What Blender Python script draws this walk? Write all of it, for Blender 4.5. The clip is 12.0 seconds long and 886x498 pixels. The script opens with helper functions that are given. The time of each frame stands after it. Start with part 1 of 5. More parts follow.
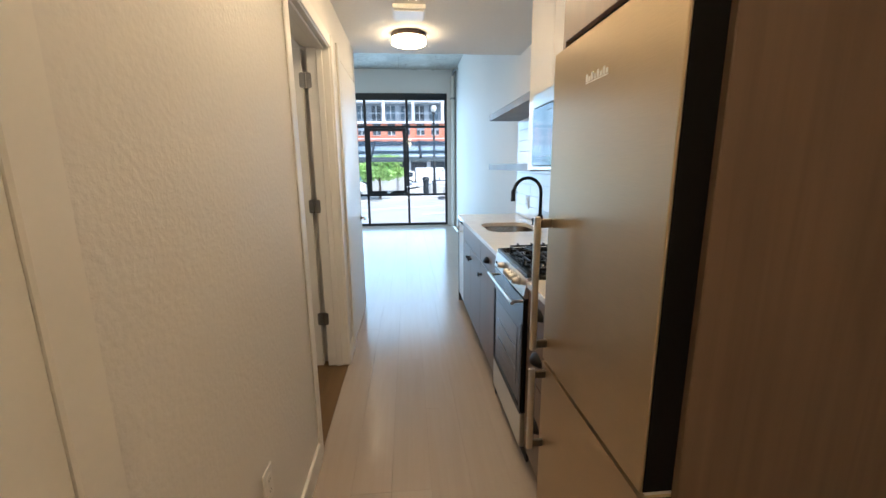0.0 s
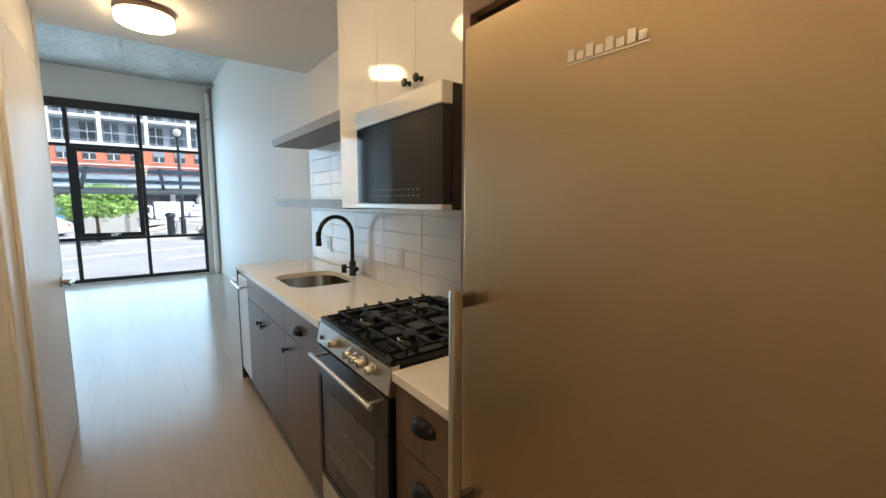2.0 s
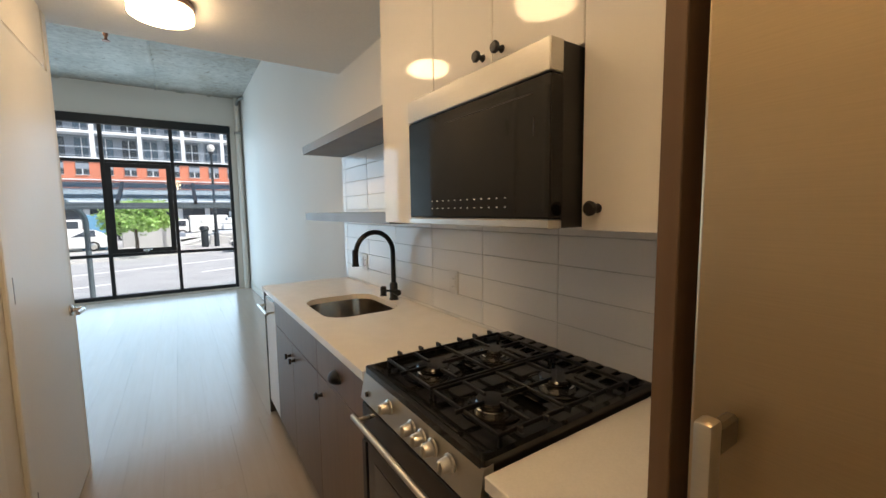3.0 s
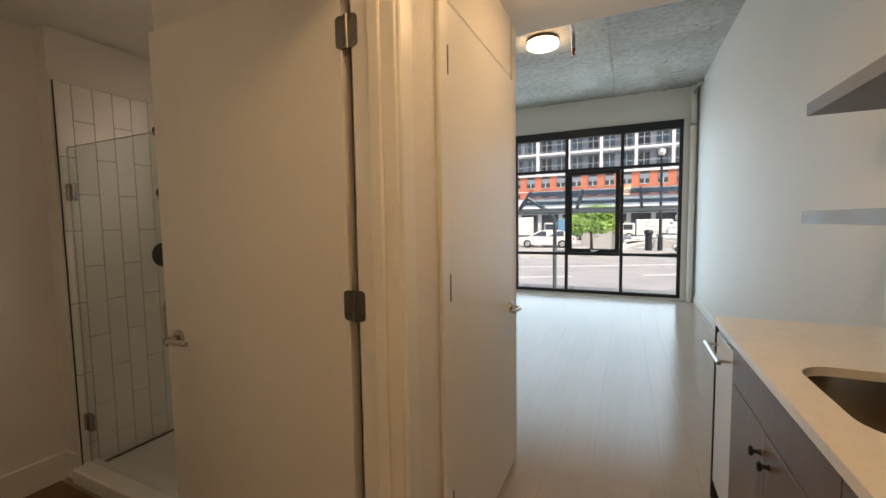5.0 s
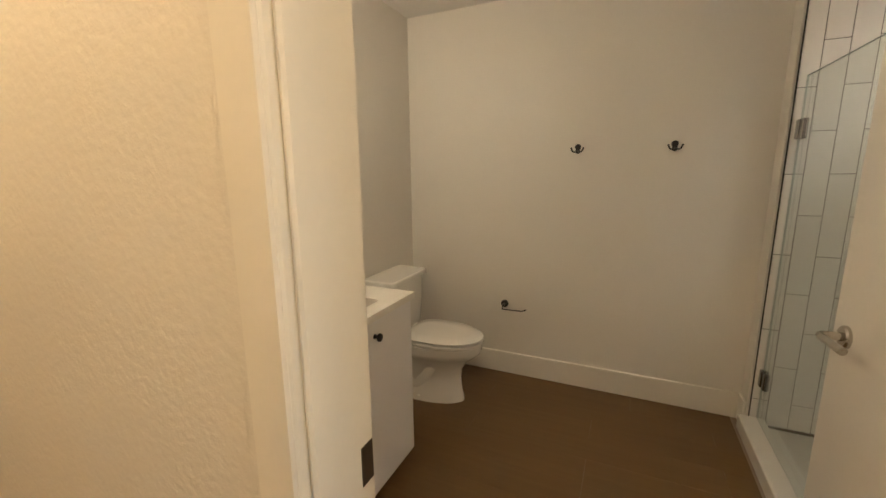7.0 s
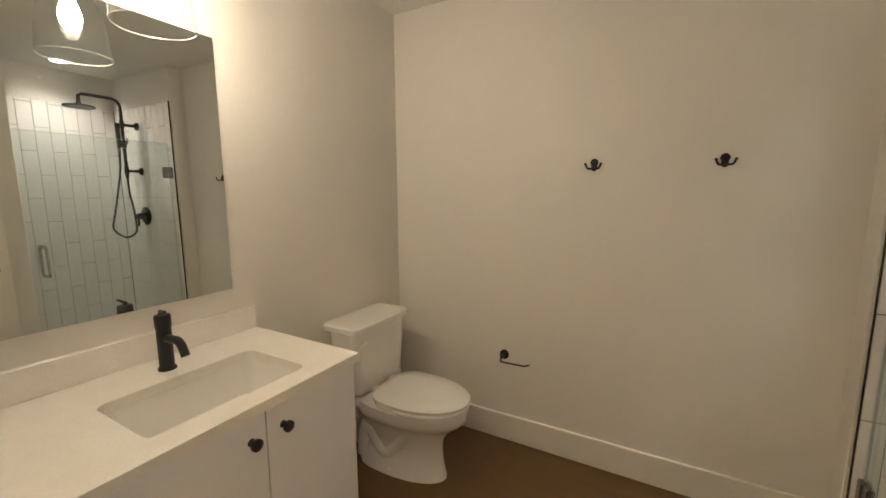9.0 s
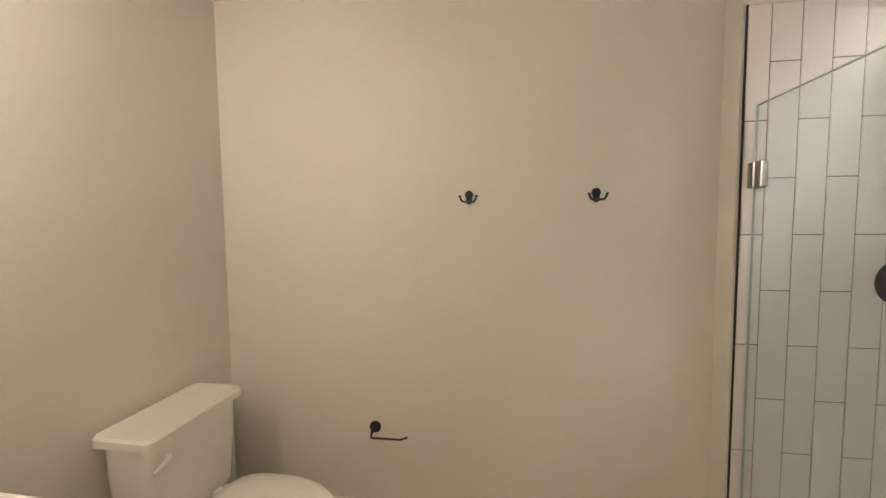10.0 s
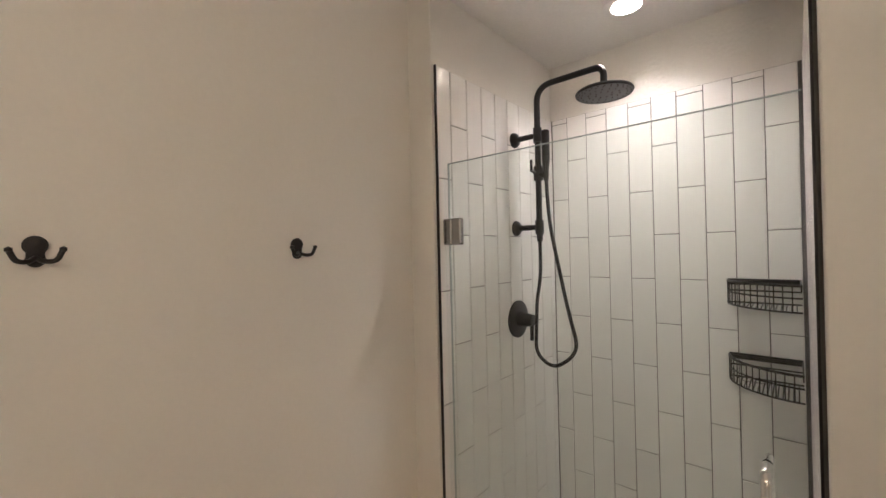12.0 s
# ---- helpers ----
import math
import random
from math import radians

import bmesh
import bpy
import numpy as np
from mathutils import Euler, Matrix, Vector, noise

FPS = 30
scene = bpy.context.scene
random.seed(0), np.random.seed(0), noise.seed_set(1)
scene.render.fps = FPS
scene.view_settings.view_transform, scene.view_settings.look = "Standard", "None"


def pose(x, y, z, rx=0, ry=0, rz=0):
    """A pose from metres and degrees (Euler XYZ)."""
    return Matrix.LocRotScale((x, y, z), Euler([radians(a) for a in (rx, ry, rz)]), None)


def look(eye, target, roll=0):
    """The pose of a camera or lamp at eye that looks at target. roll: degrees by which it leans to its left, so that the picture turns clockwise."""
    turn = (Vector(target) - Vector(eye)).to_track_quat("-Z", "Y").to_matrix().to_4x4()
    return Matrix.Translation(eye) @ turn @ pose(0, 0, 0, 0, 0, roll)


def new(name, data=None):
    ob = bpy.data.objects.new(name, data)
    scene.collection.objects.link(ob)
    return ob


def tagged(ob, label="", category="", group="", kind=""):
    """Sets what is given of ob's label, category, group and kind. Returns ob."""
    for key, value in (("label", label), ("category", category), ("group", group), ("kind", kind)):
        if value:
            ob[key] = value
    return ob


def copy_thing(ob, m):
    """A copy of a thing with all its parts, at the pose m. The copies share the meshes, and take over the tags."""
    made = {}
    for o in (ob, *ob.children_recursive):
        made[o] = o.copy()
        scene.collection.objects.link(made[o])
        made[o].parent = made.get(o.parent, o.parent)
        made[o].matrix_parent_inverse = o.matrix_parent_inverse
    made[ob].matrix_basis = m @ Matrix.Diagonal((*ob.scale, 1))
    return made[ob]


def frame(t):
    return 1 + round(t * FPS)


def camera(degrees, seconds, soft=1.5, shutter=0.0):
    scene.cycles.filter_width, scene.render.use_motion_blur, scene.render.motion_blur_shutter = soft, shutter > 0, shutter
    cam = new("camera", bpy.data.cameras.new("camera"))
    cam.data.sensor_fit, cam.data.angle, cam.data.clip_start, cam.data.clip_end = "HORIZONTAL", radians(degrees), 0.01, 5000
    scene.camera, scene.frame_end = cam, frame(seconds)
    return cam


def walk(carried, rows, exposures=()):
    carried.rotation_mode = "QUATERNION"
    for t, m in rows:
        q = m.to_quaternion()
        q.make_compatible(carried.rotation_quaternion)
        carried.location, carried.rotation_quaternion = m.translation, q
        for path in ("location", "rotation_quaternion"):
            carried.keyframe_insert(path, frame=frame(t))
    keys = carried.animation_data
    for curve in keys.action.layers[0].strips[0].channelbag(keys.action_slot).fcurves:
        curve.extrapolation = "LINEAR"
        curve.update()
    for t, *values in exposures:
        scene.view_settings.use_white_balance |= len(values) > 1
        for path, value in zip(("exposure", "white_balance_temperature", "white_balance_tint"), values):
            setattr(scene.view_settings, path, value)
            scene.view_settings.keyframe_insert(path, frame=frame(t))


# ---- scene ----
cam = camera(95.9, 12.0)
PATH = [
    (0, (-0.501, -4.06, 1.402), (-0.334, -2.108, 0.996), -0.6),
    (0.5, (-0.508, -3.922, 1.404), (0.078, -2.037, 1.083), -0.8),
    (1, (-0.529, -3.757, 1.402), (0.326, -1.955, 1.241), -0.5),
    (1.5, (-0.553, -3.586, 1.407), (0.509, -1.9, 1.228), -0.2),
    (2, (-0.551, -3.409, 1.407), (0.643, -1.823, 1.169), 0.2),
    (2.5, (-0.498, -3.209, 1.41), (0.691, -1.614, 1.201), -0.0),
    (2.7, (-0.477, -3.123, 1.42), (0.679, -1.504, 1.215), -0.3),
    (4.5, (-0.406, -2.418, 1.421), (-0.332, -0.422, 1.339), -0.8),
    (5, (-0.389, -2.298, 1.396), (-1.225, -0.486, 1.257), -0.9),
    (5.5, (-0.449, -2.191, 1.383), (-1.971, -0.92, 1.137), -1.0),
    (6, (-0.514, -2.142, 1.395), (-2.422, -1.627, 1.089), -1.0),
    (6.5, (-0.536, -1.988, 1.376), (-2.495, -2.267, 1.081), -1.1),
    (6.7, (-0.569, -1.942, 1.397), (-2.442, -2.563, 1.07), -1.1),
    (8.3, (-0.972, -1.817, 1.36), (-2.626, -2.865, 0.951), -0.2),
    (8.5, (-1.029, -1.825, 1.381), (-2.696, -2.871, 1.027), -0.0),
    (9, (-1.192, -1.849, 1.406), (-2.912, -2.831, 1.126), -0.3),
    (9.5, (-1.344, -1.913, 1.409), (-3.18, -2.661, 1.145), -0.4),
    (10, (-1.535, -2.017, 1.432), (-3.504, -2.34, 1.295), -0.6),
    (10.5, (-1.772, -2.117, 1.462), (-3.76, -2.126, 1.244), -0.9),
    (11, (-1.94, -2.142, 1.506), (-3.901, -1.752, 1.522), -1.0),
    (11.5, (-2.09, -2.19, 1.517), (-3.855, -1.25, 1.497), -1.0),
    (12, (-2.181, -2.233, 1.516), (-3.506, -0.735, 1.524), -1.3),
]
walk(cam, [(t, look(eye, target, roll)) for t, eye, target, roll in PATH],
     exposures=[(0, .85, 5400, 12), (1.5, .68, 5850, 12), (2.7, .48, 6200, 14), (4.5, .28, 7100, 20), (5.0, .28, 7100, 20), (5.5, .4, 8300, 28), (6.0, .93, 9200, 29), (6.5, 1.2, 6800, 12), (8.3, 1.56, 6350, 11), (9.1, 1.48, 6150, 12), (10, 1.8, 5900, 15), (12, 1.52, 5800, 17)])

# ---- world, sun, large lights ----
world = bpy.data.worlds.new("sky_world")
scene.world = world
world.use_nodes = True
wn = world.node_tree.nodes
sky = wn.new("ShaderNodeTexSky")
sky.sky_type = "NISHITA"
sky.sun_disc = False
sky.sun_elevation = radians(48)
sky.sun_rotation = radians(150)
sky.air_density, sky.dust_density = 1.2, 2.0
wn["Background"].inputs["Strength"].default_value = 0.15
world.node_tree.links.new(sky.outputs[0], wn["Background"].inputs["Color"])

sun_data = bpy.data.lights.new("sun", "SUN")
sun_data.energy, sun_data.angle, sun_data.color = 5.0, radians(0.6), (1.0, 0.95, 0.88)
sun = new("sun", sun_data)
sun.matrix_basis = look((18, -15, 28), (0, 0, 0))

# daylight from the sky through the window's opening
day_data = bpy.data.lights.new("window_daylight", "AREA")
day_data.shape, day_data.size, day_data.size_y = "RECTANGLE", 3.6, 2.7
day_data.energy, day_data.color = 66.0, (0.53, 0.81, 0.99)
day = new("window_daylight", day_data)
day.matrix_basis = look((-1.43, 5.36, 1.45), (-1.43, 0.0, 1.3))

LAMP_POWER = 17.5


# ---- materials ----
def mat(name, color, rough=0.5, metal=0.0, var=0.06, scale=6.0, bump=0.0, bump_scale=60.0, fine=0.03, fine_scale=90.0,
        stretch=(1, 1, 1), coat=0.0, spec=0.5, rough_var=0.06, per_piece=0.0, trans=0.0, ior=1.45):
    """A surface with two scales of variation, roughness variation and fine relief."""
    m = bpy.data.materials.new(name)
    m.use_nodes = True
    nt = m.node_tree
    n, l = nt.nodes, nt.links
    b = n["Principled BSDF"]
    b.inputs["Metallic"].default_value = metal
    b.inputs["Coat Weight"].default_value = coat
    b.inputs["Coat Roughness"].default_value = 0.08
    b.inputs["Specular IOR Level"].default_value = spec
    b.inputs["Transmission Weight"].default_value = trans
    b.inputs["IOR"].default_value = ior
    tc = n.new("ShaderNodeTexCoord")
    geo = n.new("ShaderNodeNewGeometry")
    mp = n.new("ShaderNodeMapping")
    mp.inputs["Scale"].default_value = stretch
    l.new(geo.outputs["Position"], mp.inputs["Vector"])
    big = n.new("ShaderNodeTexNoise")
    big.inputs["Scale"].default_value, big.inputs["Detail"].default_value = scale, 4
    l.new(mp.outputs[0], big.inputs["Vector"])
    small = n.new("ShaderNodeTexNoise")
    small.inputs["Scale"].default_value, small.inputs["Detail"].default_value = fine_scale, 3
    l.new(mp.outputs[0], small.inputs["Vector"])

    def span(src, amount):
        r = n.new("ShaderNodeMapRange")
        r.inputs["From Min"].default_value, r.inputs["From Max"].default_value = 0.25, 0.75
        r.inputs["To Min"].default_value, r.inputs["To Max"].default_value = 1 - amount, 1 + amount
        l.new(src, r.inputs["Value"])
        return r.outputs[0]

    def mul(a, c):
        q = n.new("ShaderNodeMath")
        q.operation = "MULTIPLY"
        l.new(a, q.inputs[0])
        l.new(c, q.inputs[1])
        return q.outputs[0]
    factor = mul(span(big.outputs["Fac"], var), span(small.outputs["Fac"], fine))
    if per_piece:
        info = n.new("ShaderNodeObjectInfo")
        r = n.new("ShaderNodeMapRange")
        r.inputs["To Min"].default_value, r.inputs["To Max"].default_value = 1 - per_piece, 1 + per_piece
        l.new(info.outputs["Random"], r.inputs["Value"])
        factor = mul(factor, r.outputs[0])
    hue = n.new("ShaderNodeVectorMath")
    hue.operation = "SCALE"
    hue.inputs[0].default_value = color
    l.new(factor, hue.inputs["Scale"])
    l.new(hue.outputs[0], b.inputs["Base Color"])
    rr = n.new("ShaderNodeMapRange")
    rr.inputs["From Min"].default_value, rr.inputs["From Max"].default_value = 0.3, 0.7
    rr.inputs["To Min"].default_value, rr.inputs["To Max"].default_value = max(0.02, rough - rough_var), min(1, rough + rough_var)
    l.new(big.outputs["Fac"], rr.inputs["Value"])
    l.new(rr.outputs[0], b.inputs["Roughness"])
    if bump:
        tex = n.new("ShaderNodeTexNoise")
        tex.inputs["Scale"].default_value, tex.inputs["Detail"].default_value = bump_scale, 3
        l.new(mp.outputs[0], tex.inputs["Vector"])
        bp = n.new("ShaderNodeBump")
        bp.inputs["Strength"].default_value, bp.inputs["Distance"].default_value = bump, 0.004
        l.new(tex.outputs["Fac"], bp.inputs["Height"])
        l.new(bp.outputs[0], b.inputs["Normal"])
    return m


def glow(name, color, strength):
    m = bpy.data.materials.new(name)
    m.use_nodes = True
    b = m.node_tree.nodes["Principled BSDF"]
    b.inputs["Base Color"].default_value = (0.85, 0.85, 0.83, 1)
    b.inputs["Emission Color"].default_value = (*color, 1)
    b.inputs["Emission Strength"].default_value = strength
    return m


def wood(name, light, dark, rough, grain_axis, spec=0.5, per_piece=0.12, bump=0.05, coat=0.0):
    """Wood with long grain along one axis: fine fibres and broad bands."""
    m = mat(name, (1, 1, 1), rough=rough, spec=spec, bump=bump, bump_scale=40, coat=coat, scale=1.6, rough_var=0.015)
    nt = m.node_tree
    n, l = nt.nodes, nt.links
    b = n["Principled BSDF"]
    geo = n.new("ShaderNodeNewGeometry")
    info = n.new("ShaderNodeObjectInfo")
    shift = n.new("ShaderNodeVectorMath")
    shift.operation = "MULTIPLY_ADD"
    shift.inputs[1].default_value = (7.3, 11.9, 5.1)
    l.new(info.outputs["Random"], shift.inputs[0])
    l.new(geo.outputs["Position"], shift.inputs[2])
    mp = n.new("ShaderNodeMapping")
    s = [38.0, 38.0, 38.0]
    s["xyz".index(grain_axis)] = 1.6
    mp.inputs["Scale"].default_value = s
    l.new(shift.outputs[0], mp.inputs["Vector"])
    a = n.new("ShaderNodeTexNoise")
    a.inputs["Scale"].default_value, a.inputs["Detail"].default_value, a.inputs["Distortion"].default_value = 1.0, 6, 0.6
    l.new(mp.outputs[0], a.inputs["Vector"])
    ramp = n.new("ShaderNodeValToRGB")
    ramp.color_ramp.elements[0].position, ramp.color_ramp.elements[0].color = 0.28, (*dark, 1)
    ramp.color_ramp.elements[1].position, ramp.color_ramp.elements[1].color = 0.74, (*light, 1)
    l.new(a.outputs["Fac"], ramp.inputs[0])
    r = n.new("ShaderNodeMapRange")
    r.inputs["To Min"].default_value, r.inputs["To Max"].default_value = 1 - per_piece, 1 + per_piece
    l.new(info.outputs["Random"], r.inputs["Value"])
    sc = n.new("ShaderNodeVectorMath")
    sc.operation = "SCALE"
    l.new(ramp.outputs[0], sc.inputs[0])
    l.new(r.outputs[0], sc.inputs["Scale"])
    l.new(sc.outputs[0], b.inputs["Base Color"])
    return m


def concrete_material():
    """Raw slab soffit: cloudy greys, brown and pale stains, form-board seams, pores."""
    m = mat("raw_concrete", (0.42, 0.405, 0.36), rough=0.85, var=0.24, scale=1.1, fine=0.2, fine_scale=14, bump=0.5, bump_scale=22)
    nt = m.node_tree
    n, l = nt.nodes, nt.links
    b = n["Principled BSDF"]
    base = b.inputs["Base Color"].links[0].from_socket
    geo = n.new("ShaderNodeNewGeometry")

    def layer(prev, scale, lo, hi, color, detail=6, stretch=(1, 1, 1), distort=0.8):
        mp = n.new("ShaderNodeMapping")
        mp.inputs["Scale"].default_value = stretch
        l.new(geo.outputs["Position"], mp.inputs["Vector"])
        t = n.new("ShaderNodeTexNoise")
        t.inputs["Scale"].default_value, t.inputs["Detail"].default_value, t.inputs["Distortion"].default_value = scale, detail, distort
        l.new(mp.outputs[0], t.inputs["Vector"])
        r = n.new("ShaderNodeMapRange")
        r.inputs["From Min"].default_value, r.inputs["From Max"].default_value = lo, hi
        l.new(t.outputs["Fac"], r.inputs["Value"])
        mx = n.new("ShaderNodeMix")
        mx.data_type = "RGBA"
        l.new(r.outputs[0], mx.inputs["Factor"])
        l.new(prev, mx.inputs["A"])
        mx.inputs["B"].default_value = (*color, 1)
        return mx.outputs["Result"]
    c = layer(base, 0.9, 0.5, 0.85, (0.3, 0.25, 0.18))
    c = layer(c, 1.7, 0.56, 0.8, (0.62, 0.61, 0.56), stretch=(1, 0.35, 1))
    c = layer(c, 6.0, 0.62, 0.72, (0.24, 0.21, 0.17), distort=2.0)
    c = layer(c, 45.0, 0.68, 0.74, (0.17, 0.15, 0.13), detail=2, distort=0)
    l.new(c, b.inputs["Base Color"])
    return m


def leaf_material(name, color):
    """Thin leaves: a diffuse face that also lets light through."""
    m = mat(name, color, rough=0.5, var=0.3, scale=1.5, fine=0.2, fine_scale=8)
    n, l = m.node_tree.nodes, m.node_tree.links
    b = n["Principled BSDF"]
    t = n.new("ShaderNodeBsdfTranslucent")
    l.new(b.inputs["Base Color"].links[0].from_socket, t.inputs[0])
    mx = n.new("ShaderNodeMixShader")
    mx.inputs[0].default_value = 0.4
    l.new(b.outputs[0], mx.inputs[1])
    l.new(t.outputs[0], mx.inputs[2])
    l.new(mx.outputs[0], n["Material Output"].inputs[0])
    return m


def brushed(m, amount):
    """Horizontal brushing: gloss drawn out upright."""
    n, l = m.node_tree.nodes, m.node_tree.links
    b = n["Principled BSDF"]
    b.inputs["Anisotropic"].default_value = amount
    b.inputs["Anisotropic Rotation"].default_value = 0.0
    t = n.new("ShaderNodeTangent")
    t.direction_type, t.axis = "RADIAL", "Z"
    l.new(t.outputs[0], b.inputs["Tangent"])
    return m


def scuffed(m):
    """Faint dusty smears on a smooth floor: broad and narrow patches of duller gloss."""
    n, l = m.node_tree.nodes, m.node_tree.links
    b = n["Principled BSDF"]
    old = b.inputs["Roughness"].links[0].from_socket
    geo = n.new("ShaderNodeNewGeometry")
    total = old
    for scale, lo, hi, amount in ((1.1, 0.45, 0.75, 0.03), (5.0, 0.55, 0.8, 0.018)):
        t = n.new("ShaderNodeTexNoise")
        t.inputs["Scale"].default_value, t.inputs["Detail"].default_value, t.inputs["Distortion"].default_value = scale, 5, 0.7
        l.new(geo.outputs["Position"], t.inputs["Vector"])
        r = n.new("ShaderNodeMapRange")
        r.inputs["From Min"].default_value, r.inputs["From Max"].default_value = lo, hi
        r.inputs["To Max"].default_value = amount
        l.new(t.outputs["Fac"], r.inputs["Value"])
        q = n.new("ShaderNodeMath")
        l.new(total, q.inputs[0])
        l.new(r.outputs[0], q.inputs[1])
        total = q.outputs[0]
    l.new(total, b.inputs["Roughness"])
    return m


def clear_glass(name, tint=(0.97, 0.99, 0.985), rough=0.0):
    """Thin clear pane: mostly see-through, with a mirror-like gloss at glancing angles."""
    m = bpy.data.materials.new(name)
    m.use_nodes = True
    n, l = m.node_tree.nodes, m.node_tree.links
    n.remove(n["Principled BSDF"])
    t = n.new("ShaderNodeBsdfTransparent")
    t.inputs[0].default_value = (*tint, 1)
    g = n.new("ShaderNodeBsdfGlossy")
    g.inputs["Roughness"].default_value = rough
    f = n.new("ShaderNodeLayerWeight")
    f.inputs[0].default_value = 0.5
    p = n.new("ShaderNodeMath")
    p.operation = "POWER"
    p.inputs[1].default_value = 5.0
    l.new(f.outputs["Facing"], p.inputs[0])
    q = n.new("ShaderNodeMath")
    q.operation = "MULTIPLY_ADD"
    q.inputs[1].default_value, q.inputs[2].default_value = 0.7, 0.03
    l.new(p.outputs[0], q.inputs[0])
    mix = n.new("ShaderNodeMixShader")
    l.new(q.outputs[0], mix.inputs[0])
    l.new(t.outputs[0], mix.inputs[1])
    l.new(g.outputs[0], mix.inputs[2])
    l.new(mix.outputs[0], n["Material Output"].inputs[0])
    return m


M_WALL = mat("white_wall_paint", (0.74, 0.71, 0.66), rough=0.6, var=0.025, scale=1.2, fine=0.015, bump=0.46, bump_scale=66)
M_BATHWALL = mat("white_bath_paint", (0.74, 0.71, 0.66), rough=0.5, var=0.025, scale=1.2, fine=0.012, bump=0.1, bump_scale=80)
M_TRIM = mat("white_trim_paint", (0.78, 0.75, 0.69), rough=0.38, var=0.02, fine=0.01)
M_DOOR = mat("white_door_paint", (0.76, 0.73, 0.68), rough=0.36, var=0.02, scale=2, fine=0.012, bump=0.05, bump_scale=120)
M_CEIL = mat("white_ceiling_paint", (0.78, 0.76, 0.72), rough=0.7, var=0.02, scale=1.5, bump=0.2, bump_scale=90)
M_CONC = concrete_material()
M_FLOOR = scuffed(wood("oak_plank_floor", (0.43, 0.358, 0.294), (0.405, 0.333, 0.27), 0.2, "y", per_piece=0.012, bump=0.0, spec=0.6))
M_GAP = mat("dark_floor_joint", (0.375, 0.307, 0.247), rough=0.8)
M_BATHFLOOR = wood("brown_plank_floor", (0.15, 0.086, 0.032), (0.13, 0.072, 0.025), 0.36, "y", per_piece=0.02, bump=0.03)
M_CABWOOD = wood("brown_cabinet_wood", (0.16, 0.099, 0.06), (0.122, 0.075, 0.046), 0.38, "z", per_piece=0.04, bump=0.03)
M_CABEDGE = mat("dark_cabinet_edge", (0.035, 0.028, 0.025), rough=0.5)
M_GLOSSWHITE = mat("gloss_white_cabinet", (0.78, 0.75, 0.71), rough=0.05, var=0.01, fine=0.005, rough_var=0.01, spec=0.4)
M_VANITY = mat("satin_white_vanity", (0.77, 0.765, 0.78), rough=0.34, var=0.008, fine=0.006, rough_var=0.01)
M_QUARTZ = mat("white_quartz", (0.82, 0.79, 0.745), rough=0.16, var=0.025, scale=14, fine=0.035, fine_scale=160, rough_var=0.03)
M_SHELF = mat("grey_shelf_laminate", (0.2, 0.19, 0.195), rough=0.5, var=0.04, fine=0.03)
M_SHELFEDGE = mat("grey_shelf_edge", (0.18, 0.172, 0.172), rough=0.45, var=0.04, fine=0.03)
M_FARGLASS = mat("far_blue_glazing", (0.1, 0.145, 0.19), rough=0.12, var=0.3, scale=0.4)
M_POLE = mat("dark_pole_paint", (0.02, 0.025, 0.03), rough=0.5)
M_STEEL = mat("brushed_steel", (0.62, 0.6, 0.56), rough=0.3, metal=1.0, var=0.03, scale=3, fine=0.03, fine_scale=40, stretch=(1, 1, 14), rough_var=0.02)
M_SINK = mat("worn_sink_steel", (0.46, 0.41, 0.35), rough=0.23, metal=1.0, var=0.05, scale=5, rough_var=0.03)
M_HINGE = mat("dull_dark_hinge", (0.2, 0.185, 0.165), rough=0.38, metal=1.0, var=0.05)
M_GLASSHINGE = mat("grey_metal_glass_hinge", (0.34, 0.335, 0.33), rough=0.25, metal=1.0, var=0.04)
M_GLASSEDGE = mat("polished_glass_edge", (0.42, 0.47, 0.45), rough=0.2, var=0.05)
M_FRIDGE = brushed(mat("brushed_fridge_steel", (0.56, 0.445, 0.285), rough=0.36, metal=1.0, var=0.02, scale=2, fine=0.04, fine_scale=60, stretch=(0.3, 0.3, 12), rough_var=0.02), 0.75)
M_CHROME = mat("polished_chrome", (0.78, 0.77, 0.75), rough=0.09, metal=1.0, var=0.01, fine=0.01, rough_var=0.02)
M_NICKEL = mat("satin_nickel", (0.55, 0.52, 0.48), rough=0.27, metal=1.0, var=0.03)
M_BLACK = mat("matte_black_metal", (0.013, 0.012, 0.012), rough=0.36, var=0.1, spec=0.5)
M_BLACKGLOSS = mat("black_glass", (0.008, 0.008, 0.009), rough=0.06, var=0.05, rough_var=0.01, spec=0.4)
M_OVENWIN = mat("smoked_oven_glass", (0.07, 0.06, 0.052), rough=0.12, var=0.06, rough_var=0.02)
M_ENAMEL = mat("black_enamel", (0.01, 0.01, 0.01), rough=0.13, var=0.1, rough_var=0.04)
M_IRON = mat("cast_iron", (0.007, 0.007, 0.007), rough=0.4, spec=0.35, var=0.15, bump=0.2, bump_scale=200)
# near-black for the sheets beside the fridge and the socket slots
M_FLATBLACK = mat("flat_black", (0.006, 0.0055, 0.005), rough=0.75, spec=0.15)
M_TILE = mat("white_glazed_tile", (0.85, 0.83, 0.8), rough=0.19, var=0.012, scale=9, fine=0.008, per_piece=0.025, rough_var=0.03, bump=0.03, bump_scale=12)
M_GROUT = mat("grey_grout", (0.17, 0.16, 0.15), rough=0.9, var=0.1, scale=20)
M_GROUTPALE = mat("pale_grout", (0.58, 0.56, 0.53), rough=0.9, var=0.06, scale=20)
M_PORCELAIN = mat("white_porcelain", (0.8, 0.785, 0.75), rough=0.07, var=0.008, fine=0.004, rough_var=0.02, coat=0.3)
